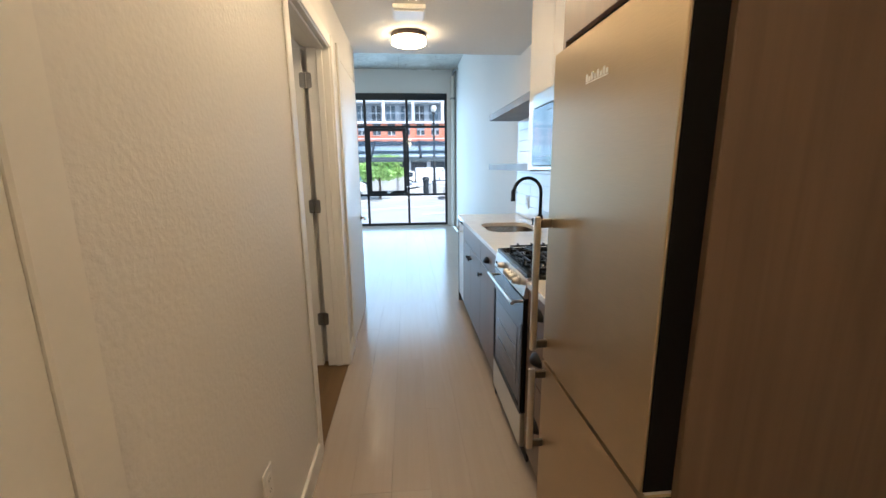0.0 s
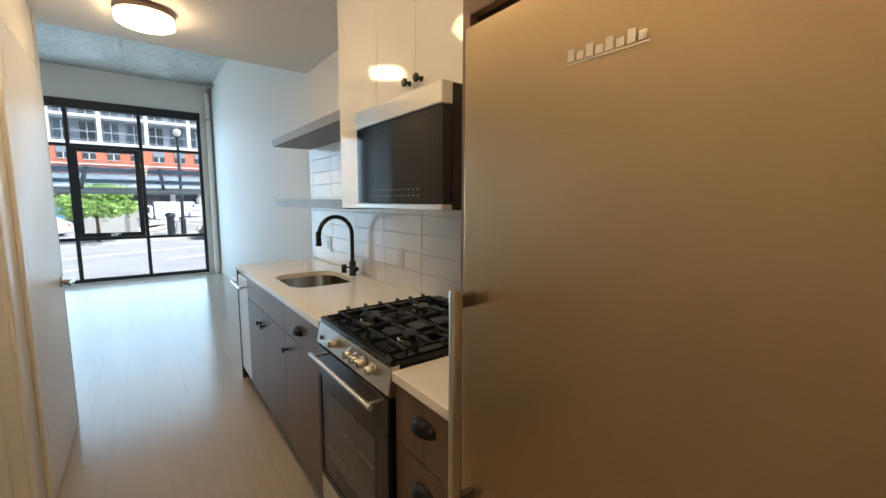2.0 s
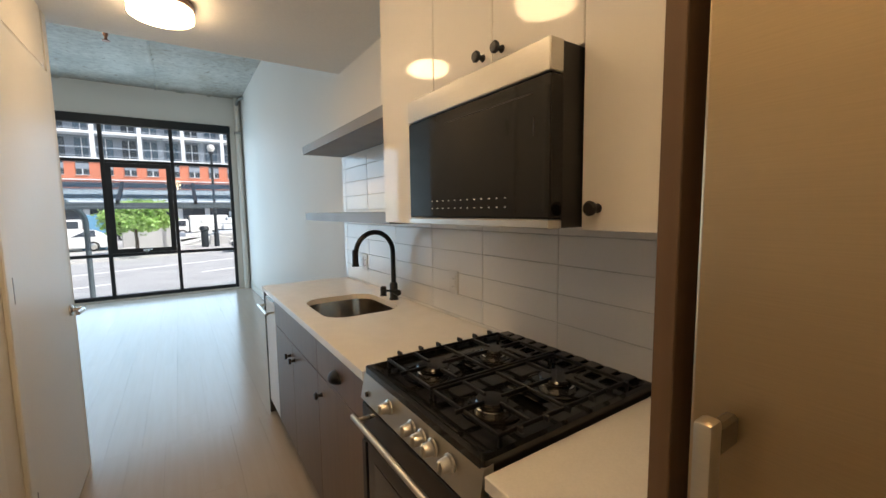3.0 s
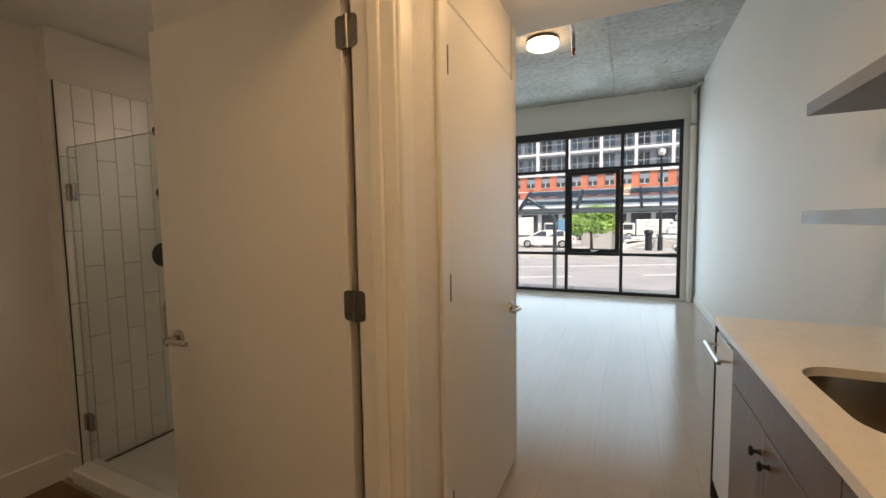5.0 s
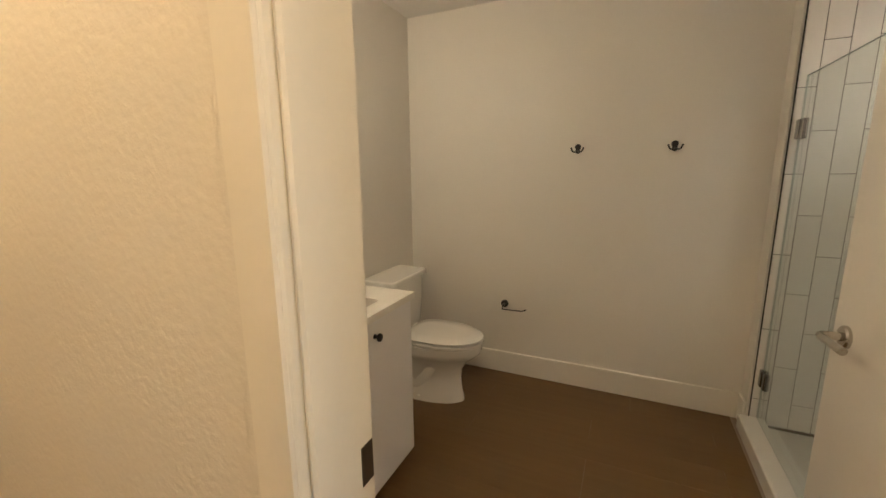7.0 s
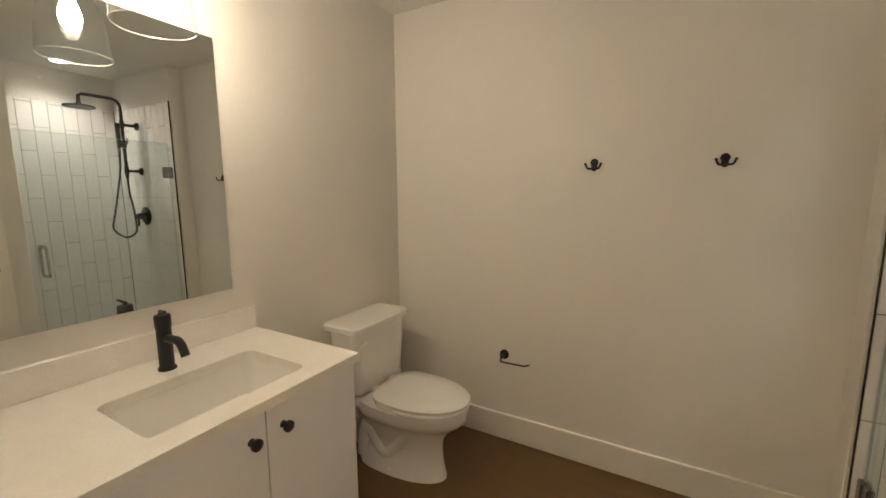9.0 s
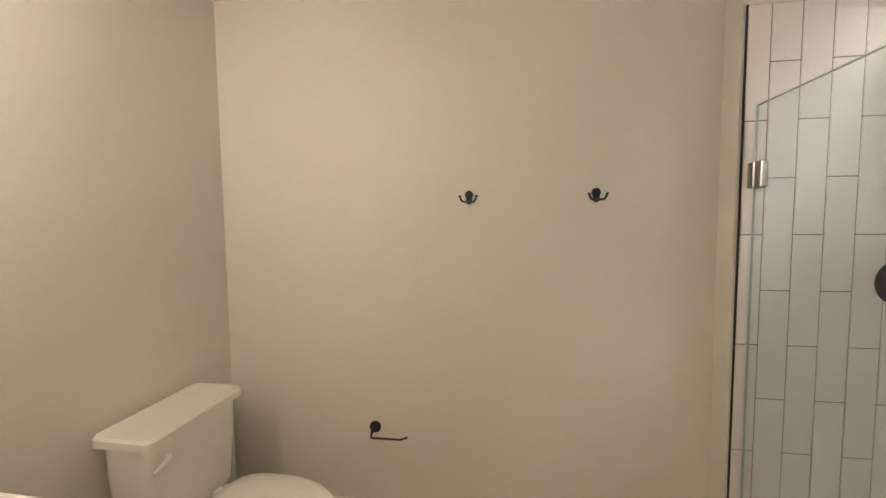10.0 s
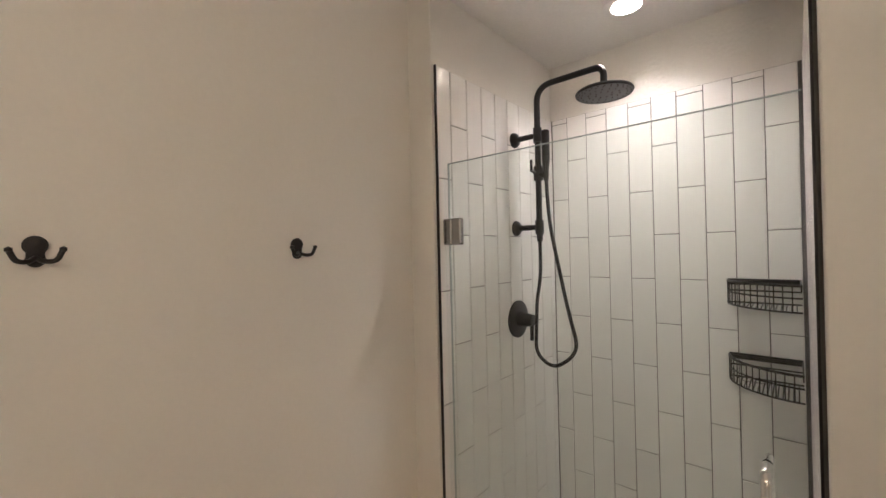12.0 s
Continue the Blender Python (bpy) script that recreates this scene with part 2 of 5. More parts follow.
M_MIRROR = mat("silvered_mirror", (0.76, 0.8, 0.77), rough=0.008, metal=1.0, var=0.0, fine=0.0, rough_var=0.0)
M_FRAME = mat("black_window_frame", (0.016, 0.018, 0.021), rough=0.42, var=0.08)
M_GLASS = clear_glass("window_glass")
M_SHGLASS = clear_glass("shower_glass", (0.945, 0.972, 0.962))
M_SHADEGLASS = clear_glass("clear_shade_glass", (0.97, 0.98, 0.98))
M_LAMP = glow("lit_opal_diffuser", (1.0, 0.69, 0.345), LAMP_POWER)
M_BULB = glow("lit_bulb", (1.0, 0.82, 0.58), 96.0)
M_SPOT = glow("lit_downlight", (1.0, 0.88, 0.74), 178.0)
M_PLASTIC = mat("white_plastic", (0.75, 0.73, 0.69), rough=0.35)
M_COPPER = mat("rusty_brass", (0.28, 0.14, 0.09), rough=0.5, metal=0.6, var=0.2)
M_GALV = mat("galvanised_pipe", (0.4, 0.4, 0.38), rough=0.5, metal=0.7, var=0.15)
M_BRONZE = mat("dark_bronze_lamp_base", (0.16, 0.12, 0.1), rough=0.42, metal=0.5)
# outdoors
M_ASPHALT = mat("asphalt", (0.36, 0.36, 0.36), rough=0.9, var=0.12, scale=0.8, fine=0.12, fine_scale=40)
M_PAVE = mat("concrete_pavement", (0.42, 0.41, 0.39), rough=0.9, var=0.1, scale=0.6)
M_LINE = mat("white_road_paint", (0.75, 0.75, 0.72), rough=0.8, var=0.1)
M_ORANGE = mat("orange_siding", (0.66, 0.24, 0.145), rough=0.7, var=0.06, scale=0.5)
M_PALECLAD = mat("white_cladding", (0.68, 0.71, 0.74), rough=0.7, var=0.05, scale=0.4)
M_DARKWIN = mat("dark_window_glass", (0.05, 0.06, 0.075), rough=0.08, var=0.3, scale=0.5)
M_BLUEGREY = mat("blue_grey_panel", (0.25, 0.29, 0.34), rough=0.6, var=0.1)
M_BALC = mat("balcony_metal", (0.35, 0.4, 0.46), rough=0.5, metal=0.3)
M_CANOPY = mat("canopy_steel", (0.1, 0.125, 0.14), rough=0.5, metal=0.3)
M_CANGLASS = clear_glass("grey_canopy_glass", (0.74, 0.8, 0.82), 0.3)
M_BARK = mat("bark", (0.12, 0.09, 0.065), rough=0.9, var=0.2, bump=0.5, bump_scale=20)
M_LEAF = leaf_material("bright_leaves", (0.42, 0.6, 0.2))
M_CARPAINT = mat("dark_grey_car_paint", (0.06, 0.07, 0.085), rough=0.2, metal=0.4, coat=0.6)
M_WHITEPAINT = mat("white_vehicle_paint", (0.7, 0.7, 0.68), rough=0.3)
M_TYRE = mat("tyre_rubber", (0.02, 0.02, 0.02), rough=0.8)
M_SITEBLUE = mat("faded_blue_panel", (0.12, 0.28, 0.42), rough=0.6, var=0.2)

# ---- mesh tools ----
ORIGIN = {}


def thing(name, at, label="", category="", group="", kind=""):
    """An Empty at a thing's base, to which its parts belong."""
    ob = new(name)
    ob.empty_display_size = 0.1
    ob.location = at
    ORIGIN[ob.name] = Vector(at)
    return tagged(ob, label, category, group, kind)


def solid(name, bm, material, smooth=False):
    me = bpy.data.meshes.new(name)
    bm.normal_update()
    bm.to_mesh(me)
    bm.free()
    me.materials.append(material)
    if smooth:
        for p in me.polygons:
            p.use_smooth = True
        me.set_sharp_from_angle(angle=radians(38))
    return new(name, me)


def part(name, bm, material, parent, label="", smooth=False, kind=""):
    """Links a bmesh given in world coordinates as one mesh under a thing or part."""
    o = ORIGIN[parent.name]
    bmesh.ops.translate(bm, verts=bm.verts, vec=-o)
    ob = solid(name, bm, material, smooth)
    ob.parent = parent
    ORIGIN[ob.name] = o
    return tagged(ob, label, kind=kind)


def single(name, bm, material, label="", category="", kind="", group="", smooth=False):
    """A top-level mesh in world coordinates."""
    ob = solid(name, bm, material, smooth)
    ORIGIN[ob.name] = Vector((0, 0, 0))
    return tagged(ob, label, category, group, kind)


def box(x0, x1, y0, y1, z0, z1, bevel=0.0, seg=1, bm=None):
    own = bm is None
    bm = bm or bmesh.new()
    x0, x1 = min(x0, x1), max(x0, x1)
    y0, y1 = min(y0, y1), max(y0, y1)
    z0, z1 = min(z0, z1), max(z0, z1)
    tmp = bmesh.new() if bevel else bm
    r = bmesh.ops.create_cube(tmp, size=1.0)
    for v in r["verts"]:
        v.co = Vector(((x0 + x1) / 2 + v.co.x * (x1 - x0), (y0 + y1) / 2 + v.co.y * (y1 - y0), (z0 + z1) / 2 + v.co.z * (z1 - z0)))
    if bevel:
        bmesh.ops.bevel(tmp, geom=list(tmp.edges), offset=bevel, segments=seg, profile=0.5, affect="EDGES")
        if own:
            bm.free()
            return tmp
        me = bpy.data.meshes.new("tmp")
        tmp.to_mesh(me)
        tmp.free()
        bm.from_mesh(me)
        bpy.data.meshes.remove(me)
    return bm


def tube(points, radius, seg=12, bm=None, caps=True):
    """A round bar swept along points; radius may be a list, one for each point."""
    bm = bm or bmesh.new()
    pts = [Vector(p) for p in points]
    rad = radius if isinstance(radius, (list, tuple)) else [radius] * len(pts)
    rings = []
    prev = None
    for i, p in enumerate(pts):
        d = (pts[min(i + 1, len(pts) - 1)] - pts[max(i - 1, 0)]).normalized()
        if prev is None:
            side = d.cross(Vector((0, 0, 1)))
            if side.length < 0.05:
                side = d.cross(Vector((1, 0, 0)))
        else:
            side = prev - d * prev.dot(d)
        side.normalize()
        prev = side
        up = d.cross(side)
        rings.append([bm.verts.new(p + (side * math.cos(a) + up * math.sin(a)) * rad[i]) for a in [2 * math.pi * k / seg for k in range(seg)]])
    for a, b in zip(rings, rings[1:]):
        for k in range(seg):
            bm.faces.new((a[k], a[(k + 1) % seg], b[(k + 1) % seg], b[k]))
    if caps:
        bm.faces.new(rings[0][::-1])
        bm.faces.new(rings[-1])
    bmesh.ops.recalc_face_normals(bm, faces=bm.faces)
    return bm


def bend(points, radius=0.03, steps=6):
    """Rounds the corners of a polyline."""
    pts = [Vector(p) for p in points]
    out = [pts[0]]
    for a, b, c in zip(pts, pts[1:], pts[2:]):
        r = min(radius, (a - b).length * 0.49, (c - b).length * 0.49)
        p, q = b + (a - b).normalized() * r, b + (c - b).normalized() * r
        for k in range(steps + 1):
            t = k / steps
            out.append(p * (1 - t) ** 2 + b * 2 * t * (1 - t) + q * t * t)
    return out + [pts[-1]]


def lathe(profile, centre, axis="z", seg=24, bm=None, ring=False):
    """A turned body: profile of (radius, height) along the axis from centre; ring: a closed profile with an open middle."""
    bm = bm or bmesh.new()
    c = Vector(centre)
    sign = -1 if axis.startswith("-") else 1
    ax = axis[-1]

    def place(r, h, a):
        u, v = r * math.cos(a), r * math.sin(a)
        h *= sign
        return c + Vector({"x": (h, u, v), "y": (u, h, v), "z": (u, v, h)}[ax])
    rings = [[bm.verts.new(place(max(r, 1e-4), h, 2 * math.pi * k / seg)) for k in range(seg)] for r, h in profile]
    for a, b in zip(rings, rings[1:]):
        for k in range(seg):
            bm.faces.new((a[k], a[(k + 1) % seg], b[(k + 1) % seg], b[k]))
    if ring:
        for k in range(seg):
            bm.faces.new((rings[-1][k], rings[-1][(k + 1) % seg], rings[0][(k + 1) % seg], rings[0][k]))
    else:
        bm.faces.new(rings[0][::-1])
        bm.faces.new(rings[-1])
    bmesh.ops.recalc_face_normals(bm, faces=bm.faces)
    return bm


def loft(rings, bm=None, cap=True, open_top=False):
    """Skins closed rings of equal counts; open_top leaves the first ring open, as in a bowl."""
    bm = bm or bmesh.new()
    vs = [[bm.verts.new(p) for p in ring] for ring in rings]
    n = len(vs[0])
    for a, b in zip(vs, vs[1:]):
        for k in range(n):
            bm.faces.new((a[k], a[(k + 1) % n], b[(k + 1) % n], b[k]))
    if cap:
        if not open_top:
            bm.faces.new(vs[0][::-1])
        bm.faces.new(vs[-1])
    bmesh.ops.recalc_face_normals(bm, faces=bm.faces)
    return bm


def rounded(cx, cy, hx, hy, r, z, n=6):
    """A rounded rectangle's outline at height z."""
    pts = []
    for sx, sy, a0 in ((1, 1, 0), (-1, 1, 90), (-1, -1, 180), (1, -1, 270)):
        for k in range(n + 1):
            a = radians(a0 + 90 * k / n)
            pts.append(Vector((cx + sx * (hx - r) + r * math.cos(a), cy + sy * (hy - r) + r * math.sin(a), z)))
    return pts


def plate_with_hole(outer, inner, z0, z1):
    """A slab between two outlines of equal counts: a worktop with a cut-out."""
    top_o, bot_o = [Vector((p.x, p.y, z1)) for p in outer], [Vector((p.x, p.y, z0)) for p in outer]
    top_i, bot_i = [Vector((p.x, p.y, z1)) for p in inner], [Vector((p.x, p.y, z0)) for p in inner]
    return loft([bot_o, top_o, top_i, bot_i, bot_o], cap=False)


def ray_rect(cx, cy, x0, x1, y0, y1, pts, z):
    """The points where rays from a centre through pts meet a rectangle, with its corners caught."""
    out = []
    for p in pts:
        dx, dy = p.x - cx, p.y - cy
        t = 1e9
        if dx > 1e-9:
            t = min(t, (x1 - cx) / dx)
        if dx < -1e-9:
            t = min(t, (x0 - cx) / dx)
        if dy > 1e-9:
            t = min(t, (y1 - cy) / dy)
        if dy < -1e-9:
            t = min(t, (y0 - cy) / dy)
        out.append(Vector((cx + dx * t, cy + dy * t, z)))
    for qx in (x0, x1):
        for qy in (y0, y1):
            k = min(range(len(out)), key=lambda i: (out[i].x - qx) ** 2 + (out[i].y - qy) ** 2)
            out[k] = Vector((qx, qy, z))
    return out


PIECES = {}


def piece(name, size, at, material, parent, bevel=0.0015):
    """A small bevelled block that shares its mesh with its equals; at: its centre."""
    key = (name, material.name) + tuple(round(s, 3) for s in size)
    if key not in PIECES:
        h = [s / 2 for s in size]
        bm = box(-h[0], h[0], -h[1], h[1], -h[2], h[2], bevel)
        me = bpy.data.meshes.new(name)
        bm.to_mesh(me)
        bm.free()
        me.materials.append(material)
        PIECES[key] = me
    ob = new(name, PIECES[key])
    ob.location = Vector(at) - ORIGIN[parent.name]
    ob.parent = parent
    return ob

# ---- large structure ----
def many(boxes, bevel=0.0):
    bm = bmesh.new()
    for b in boxes:
        box(*b, bevel, bm=bm)
    return bm


CEIL, SLAB, BATHCEIL = 2.45, 3.5, 2.43
LW, LB = -0.965, -1.095          # corridor wall: hall face, bathroom face
floor = single("floor", many([(-3.5, 0.8, -3.45, 5.56, -0.14, -0.007), (-1.125, 0.8, -5.4, -3.45, -0.14, -0.007)]), M_GAP, "oak-look plank floor with thin dark joints", "floor", "structure")
wall_right = single("wall_right", box(0.63, 0.8, -5.4, 5.56, -0.007, 3.7), M_WALL, "smooth white painted wall", "wall", "structure")


single("wall_window", many([(-3.5, 0.63, 5.4, 5.56, 3.0, 3.7), (0.43, 0.63, 5.4, 5.56, -0.007, 2.998), (-3.5, -3.3, 5.4, 5.56, -0.007, 2.998),
                            (-3.3, 0.43, 5.402, 5.56, -0.14, 0.028)]), M_WALL, "white wall round the large window", "wall", "structure")
single("wall_living", box(-3.5, -3.4, -0.16, 5.4, -0.007, 3.7), M_WALL, "plain white wall of the living room", "wall", "structure")
single("wall_shower_back", many([(-3.4, LB, -0.33, -0.05, -0.007, 3.5), (LB, LW, -0.124, -0.05, -0.007, 3.5)]), M_WALL, "white partition wall between bathroom and living room", "wall", "structure")
single("wall_hall", many([(-1.125, LW, -5.3, -2.263, -0.007, CEIL), (-1.125, LW, -2.263, -1.335, 2.136, CEIL), (LB, LW, -1.335, -1.03, -0.007, CEIL),
                          (LB, LW, -1.03, -0.16, 2.16, CEIL)]), M_WALL, "textured white hall wall with two doorways", "wall", "structure")
single("wall_entry", box(-1.095, 0.63, -5.4, -5.3, -0.007, CEIL), M_WALL, "plain white wall by the entrance", "wall", "structure")
single("wall_bath_west", box(-3.4, -3.22, -3.45, -1.225, -0.007, BATHCEIL), M_BATHWALL, "white bathroom wall with coat hooks", "wall", "structure")
single("wall_bath_south", box(-3.22, LB, -3.45, -3.33, -0.007, BATHCEIL), M_BATHWALL, "white bathroom wall behind vanity and toilet", "wall", "structure")
single("wall_shower_wing", box(-3.4, -3.11, -1.225, -0.33, -0.007, BATHCEIL, 0.003), M_BATHWALL, "white return wall beside the shower", "wall", "structure")
single("wall_shower_right", box(-2.144, -1.97, -1.26, -0.33, -0.007, BATHCEIL, 0.003), M_BATHWALL,
       "white return wall at the shower's far side", "wall", "structure")
single("wall_closet", box(-1.97, LB, -1.26, -1.19, -0.007, BATHCEIL), M_BATHWALL, "white wall behind the bathroom door", "wall", "structure")
single("ceiling", box(LB, 0.63, -5.3, 0.04, CEIL, 2.6), M_CEIL, "smooth white dropped ceiling over the hall and kitchen", "ceiling", "structure")
single("ceiling_bulkhead", box(LW, 0.63, -0.05, 0.04, 2.604, SLAB), M_CEIL, "white bulkhead above the dropped ceiling", "ceiling", "structure")
DLX, DLY = -2.646, -0.63         # the downlight's opening in the bathroom ceiling
single("ceiling_bath", many([(-3.4, DLX - 0.06, -3.45, -0.16, BATHCEIL, 2.58), (DLX + 0.06, LB - 0.002, -3.45, -0.16, BATHCEIL, 2.58),
                             (DLX - 0.06, DLX + 0.06, -3.45, DLY - 0.06, BATHCEIL, 2.58), (DLX - 0.06, DLX + 0.06, DLY + 0.06, -0.16, BATHCEIL, 2.58)]), M_CEIL, "smooth white bathroom ceiling", "ceiling", "structure")


def concrete_ceiling():
    bm = box(-3.4, 0.63, -0.05, 5.4, SLAB, 3.7)
    # formwork ridge along the slab and rough edge patches
    tube([(-0.62 + 0.012 * math.sin(k * 1.7), 0.1 + k * 0.53, SLAB) for k in range(11)], [0.014 + 0.006 * math.sin(k * 2.1) for k in range(11)], 6, bm)
    for x, y, w in ((-1.9, 5.34, 0.09), (-0.35, 5.33, 0.12), (0.1, 5.35, 0.06)):
        box(x, x + w, y, y + 0.05, SLAB - 0.022, SLAB + 0.01, 0.008, bm=bm)
    return single("ceiling_slab", bm, M_CONC, "raw grey concrete slab ceiling with stains and seams", "ceiling", "structure")


concrete_ceiling()


def trim(name, b, label, bevel=0.004):
    return single(name, box(*b, bevel), M_TRIM, label, "baseboard" if "board" in name else "trim", "structure")


trim("baseboard", (LW, LW + 0.014, -3.48, -2.322, 0, 0.105), "white painted baseboard along the hall wall")
trim("baseboard", (0.616, 0.63, 0.05, 5.4, 0, 0.105), "white painted baseboard along the living room wall")
trim("baseboard", (-3.22, -3.206, -3.33, -1.239, 0, 0.155), "tall white baseboard below the coat hooks")
trim("baseboard", (-3.22, -3.112, -1.239, -1.225, 0, 0.155), "short white baseboard beside the shower")
trim("baseboard", (-3.206, -2.19, -3.33, -3.316, 0, 0.155), "white baseboard behind the toilet")
trim("baseboard", (LW, LW + 0.014, -1.268, -1.09, 0, 0.105), "short white baseboard between two doors")


def profiled(axis_boxes, name, label):
    return single(name, many(axis_boxes, 0.004), M_TRIM, label, "trim", "structure")


# bathroom door frame: jamb lining, stop and flat casing
frame_1 = profiled([(-1.106, LW + 0.004, -1.345, -1.335, 0, 2.135), (-1.124, LW + 0.002, -2.262, -2.25, 0, 2.135), (-1.124, LW + 0.004, -2.25, -1.352, 2.123, 2.135),
          (-1.045, -1.005, -1.357, -1.345, 0, 2.123), (-1.036, -0.978, -2.25, -2.238, 0, 2.123), (-1.036, -0.99, -2.238, -1.357, 2.111, 2.123)],
         "door_frame_1", "white painted door frame with a rebated stop")
part("strike_plate", box(-1.12, -1.09, -2.2499, -2.248, 0.895, 0.965, 0.0006), M_HINGE, frame_1, "dark metal strike plate")
profiled([(LW, LW + 0.009, -2.321, -2.251, 0, 2.2), (LW, LW + 0.017, -1.339, -1.27, 0, 2.2), (LW, LW + 0.012, -2.251, -1.339, 2.13, 2.2),
          (-1.138, -1.125, -2.328, -2.258, 0, 2.2), (-1.138, -1.125, -2.258, -1.352, 2.13, 2.2)],
         "door_casing_1", "white flat casing round the bathroom door")
profiled([(LW, LW + 0.017, -1.09, -1.028, 0, 2.225), (LB, LW, -1.03, -1.018, 0, 2.16), (LB, LW, -1.018, -0.16, 2.148, 2.16), (LB, LW - 0.012, -0.16, -0.148, 0, 2.148)],
         "door_frame_2", "white frame of the closet door")
profiled([(LW, LW + 0.016, -3.56, -3.48, 0, 2.2), (LW, LW + 0.011, -3.9, -3.56, 0, 2.2)], "door_casing_2",
         "white layered casing at the entrance")


def lever(parent, at, face, tip, name="door_handle"):
    """A round rose with a bent lever. face: unit vector out of the leaf; tip: unit vector along the lever."""
    p, f, t = Vector(at), Vector(face), Vector(tip)
    axis = ("-" if (f.x + f.y) < 0 else "") + ("x" if abs(f.x) > 0.5 else "y")
    bm = lathe([(0.0, 0), (0.03, 0), (0.03, 0.007), (0.026, 0.012), (0.012, 0.014), (0.011, 0.04)], p, axis, 20)
    tube(bend([p + f * 0.03, p + f * 0.056, p + f * 0.056 + t * 0.05, p + f * 0.05 + t * 0.115], 0.018), 0.0105, 10, bm)
    return part(name, bm, M_NICKEL, parent, "satin nickel lever handle", True)


def hinge(parent, x, y, z, axis):
    """Two screwed leaves with rounded corners and a knuckle."""
    bm = bmesh.new()
    if axis == "x":
        for s, x0 in ((-1, x - 0.004), (1, x + 0.004)):
            pts = [(x0, z - 0.045), (x0, z + 0.045)] + [(x0 + s * (0.02 + 0.013 * math.sin(a)), z + 0.032 + 0.013 * math.cos(a)) for a in [math.pi / 2 * k / 5 for k in range(6)]]
            pts += [(x0 + s * (0.02 + 0.013 * math.cos(a)), z - 0.032 - 0.013 * math.sin(a)) for a in [math.pi / 2 * k / 5 for k in range(6)]]
            loft([[Vector((px_, yy, pz_)) for px_, pz_ in pts] for yy in (y - 0.004, y)], bm)
        tube([(x, y - 0.003, z - 0.047), (x, y - 0.003, z + 0.047)], 0.0065, 10, bm)
        for dz in (-0.03, 0, 0.03):
            for dx in (-0.022, 0.022):
                lathe([(0, 0), (0.004, 0), (0.003, 0.0012)], (x + dx, y - 0.004, z + dz), "-y", 8, bm)
    else:
        tube([(x, y, z - 0.047), (x, y, z + 0.047)], 0.0085, 10, bm)
        for dz in (-0.05, 0.05):
            lathe([(0, -0.003), (0.004, -0.003), (0.004, 0.003), (0, 0.003)], (x, y, z + dz), "z", 8, bm)
    return part("hinge", bm, M_HINGE, parent, "dull dark hinge")


door_1 = thing("door_1", (-1.13, -1.325, 0), "white flush bathroom door standing wide open", "door", kind="structure")
part("leaf", box(-2.03, -1.137, -1.348, -1.306, 0.008, 2.118, 0.002), M_DOOR, door_1)
lever(door_1, (-1.955, -1.348, 0.965), (0, -1, 0), (1, 0, 0))
lever(door_1, (-1.955, -1.306, 0.965), (0, 1, 0), (1, 0, 0))
for hz in (0.36, 1.15, 1.935):
    hinge(door_1, -1.118, -1.346, hz, "x")

door_2 = thing("door_2", (LW, -0.15, 0), "white flush closet door, closed, with nickel lever", "door", kind="structure")
part("leaf", box(-1.008, LW + 0.004, -1.014, -0.128, 0.01, 2.143, 0.002), M_DOOR, door_2)
lever(door_2, (LW + 0.004, -0.195, 0.925), (1, 0, 0), (0, -1, 0))
for hz in (0.36, 1.16, 1.945):
    hinge(door_2, LW + 0.007, -1.017, hz, "z")

# ---- window ----
window_1 = thing("window_1", (-1.43, 5.44, 0.03), "large black steel-framed window looking onto the street", "window", kind="structure")
WX = [-3.3, -2.36, -1.417, -0.481, 0.43]
fw = bmesh.new()
box(WX[0], WX[-1], 5.41, 5.49, 0.03, 0.085, 0.004, bm=fw)
box(WX[0], WX[-1], 5.375, 5.49, 2.86, 2.998, 0.006, bm=fw)
for i, x in enumerate(WX):
    o = 0.026 if i == 0 else -0.026 if i == len(WX) - 1 else 0
    box(x + o - 0.026, x + o + 0.026, 5.41, 5.49, 0.0855, 2.8595, 0.003, bm=fw)
part("frame", fw, M_FRAME, window_1)
for i, (a, b) in enumerate(zip(WX, WX[1:])):
    a2, b2 = a + (0.053 if i == 0 else 0.027), b - (0.053 if i == 3 else 0.027)
    for z in (0.755, 2.285):
        part("glazing_bar", box(a2, b2, 5.415, 5.485, z - 0.024, z + 0.024, 0.003), M_FRAME, window_1)
    for z0, z1 in ((0.0855, 0.73), (0.78, 2.26), (2.31, 2.8595)):
        pane = part("pane", box(a2 - 0.004, b2 + 0.004, 5.447, 5.453, z0, z1), M_GLASS, window_1)
        pane.visible_shadow = False
sash = part("sash", many([(-1.389, -1.315, 5.385, 5.412, 0.785, 2.255), (-0.583, -0.509, 5.385, 5.412, 0.785, 2.255),
                          (-1.315, -0.583, 5.385, 5.412, 0.785, 0.855), (-1.315, -0.583, 5.385, 5.412, 2.185, 2.255)], 0.003), M_FRAME, window_1, "thick black opening sash")
part("window_latch", many([(-0.98, -0.9, 5.365, 5.385, 0.80, 0.835), (-0.965, -0.85, 5.352, 5.368, 0.825, 0.84)], 0.004), M_NICKEL, sash, "small metal window latch")
pipe = thing("pipe", (0.56, 5.3, 0), "white-painted riser pipe in the room corner beside the window", "pipe")
part("riser", tube([(0.555, 5.34, 0.0), (0.555, 5.34, 3.5)], 0.042, 16), M_TRIM, pipe, smooth=True)
part("clamp", many([(0.5, 0.61, 5.285, 5.4, 2.86, 2.9)], 0.008), M_GALV, pipe, "grey pipe clamp")
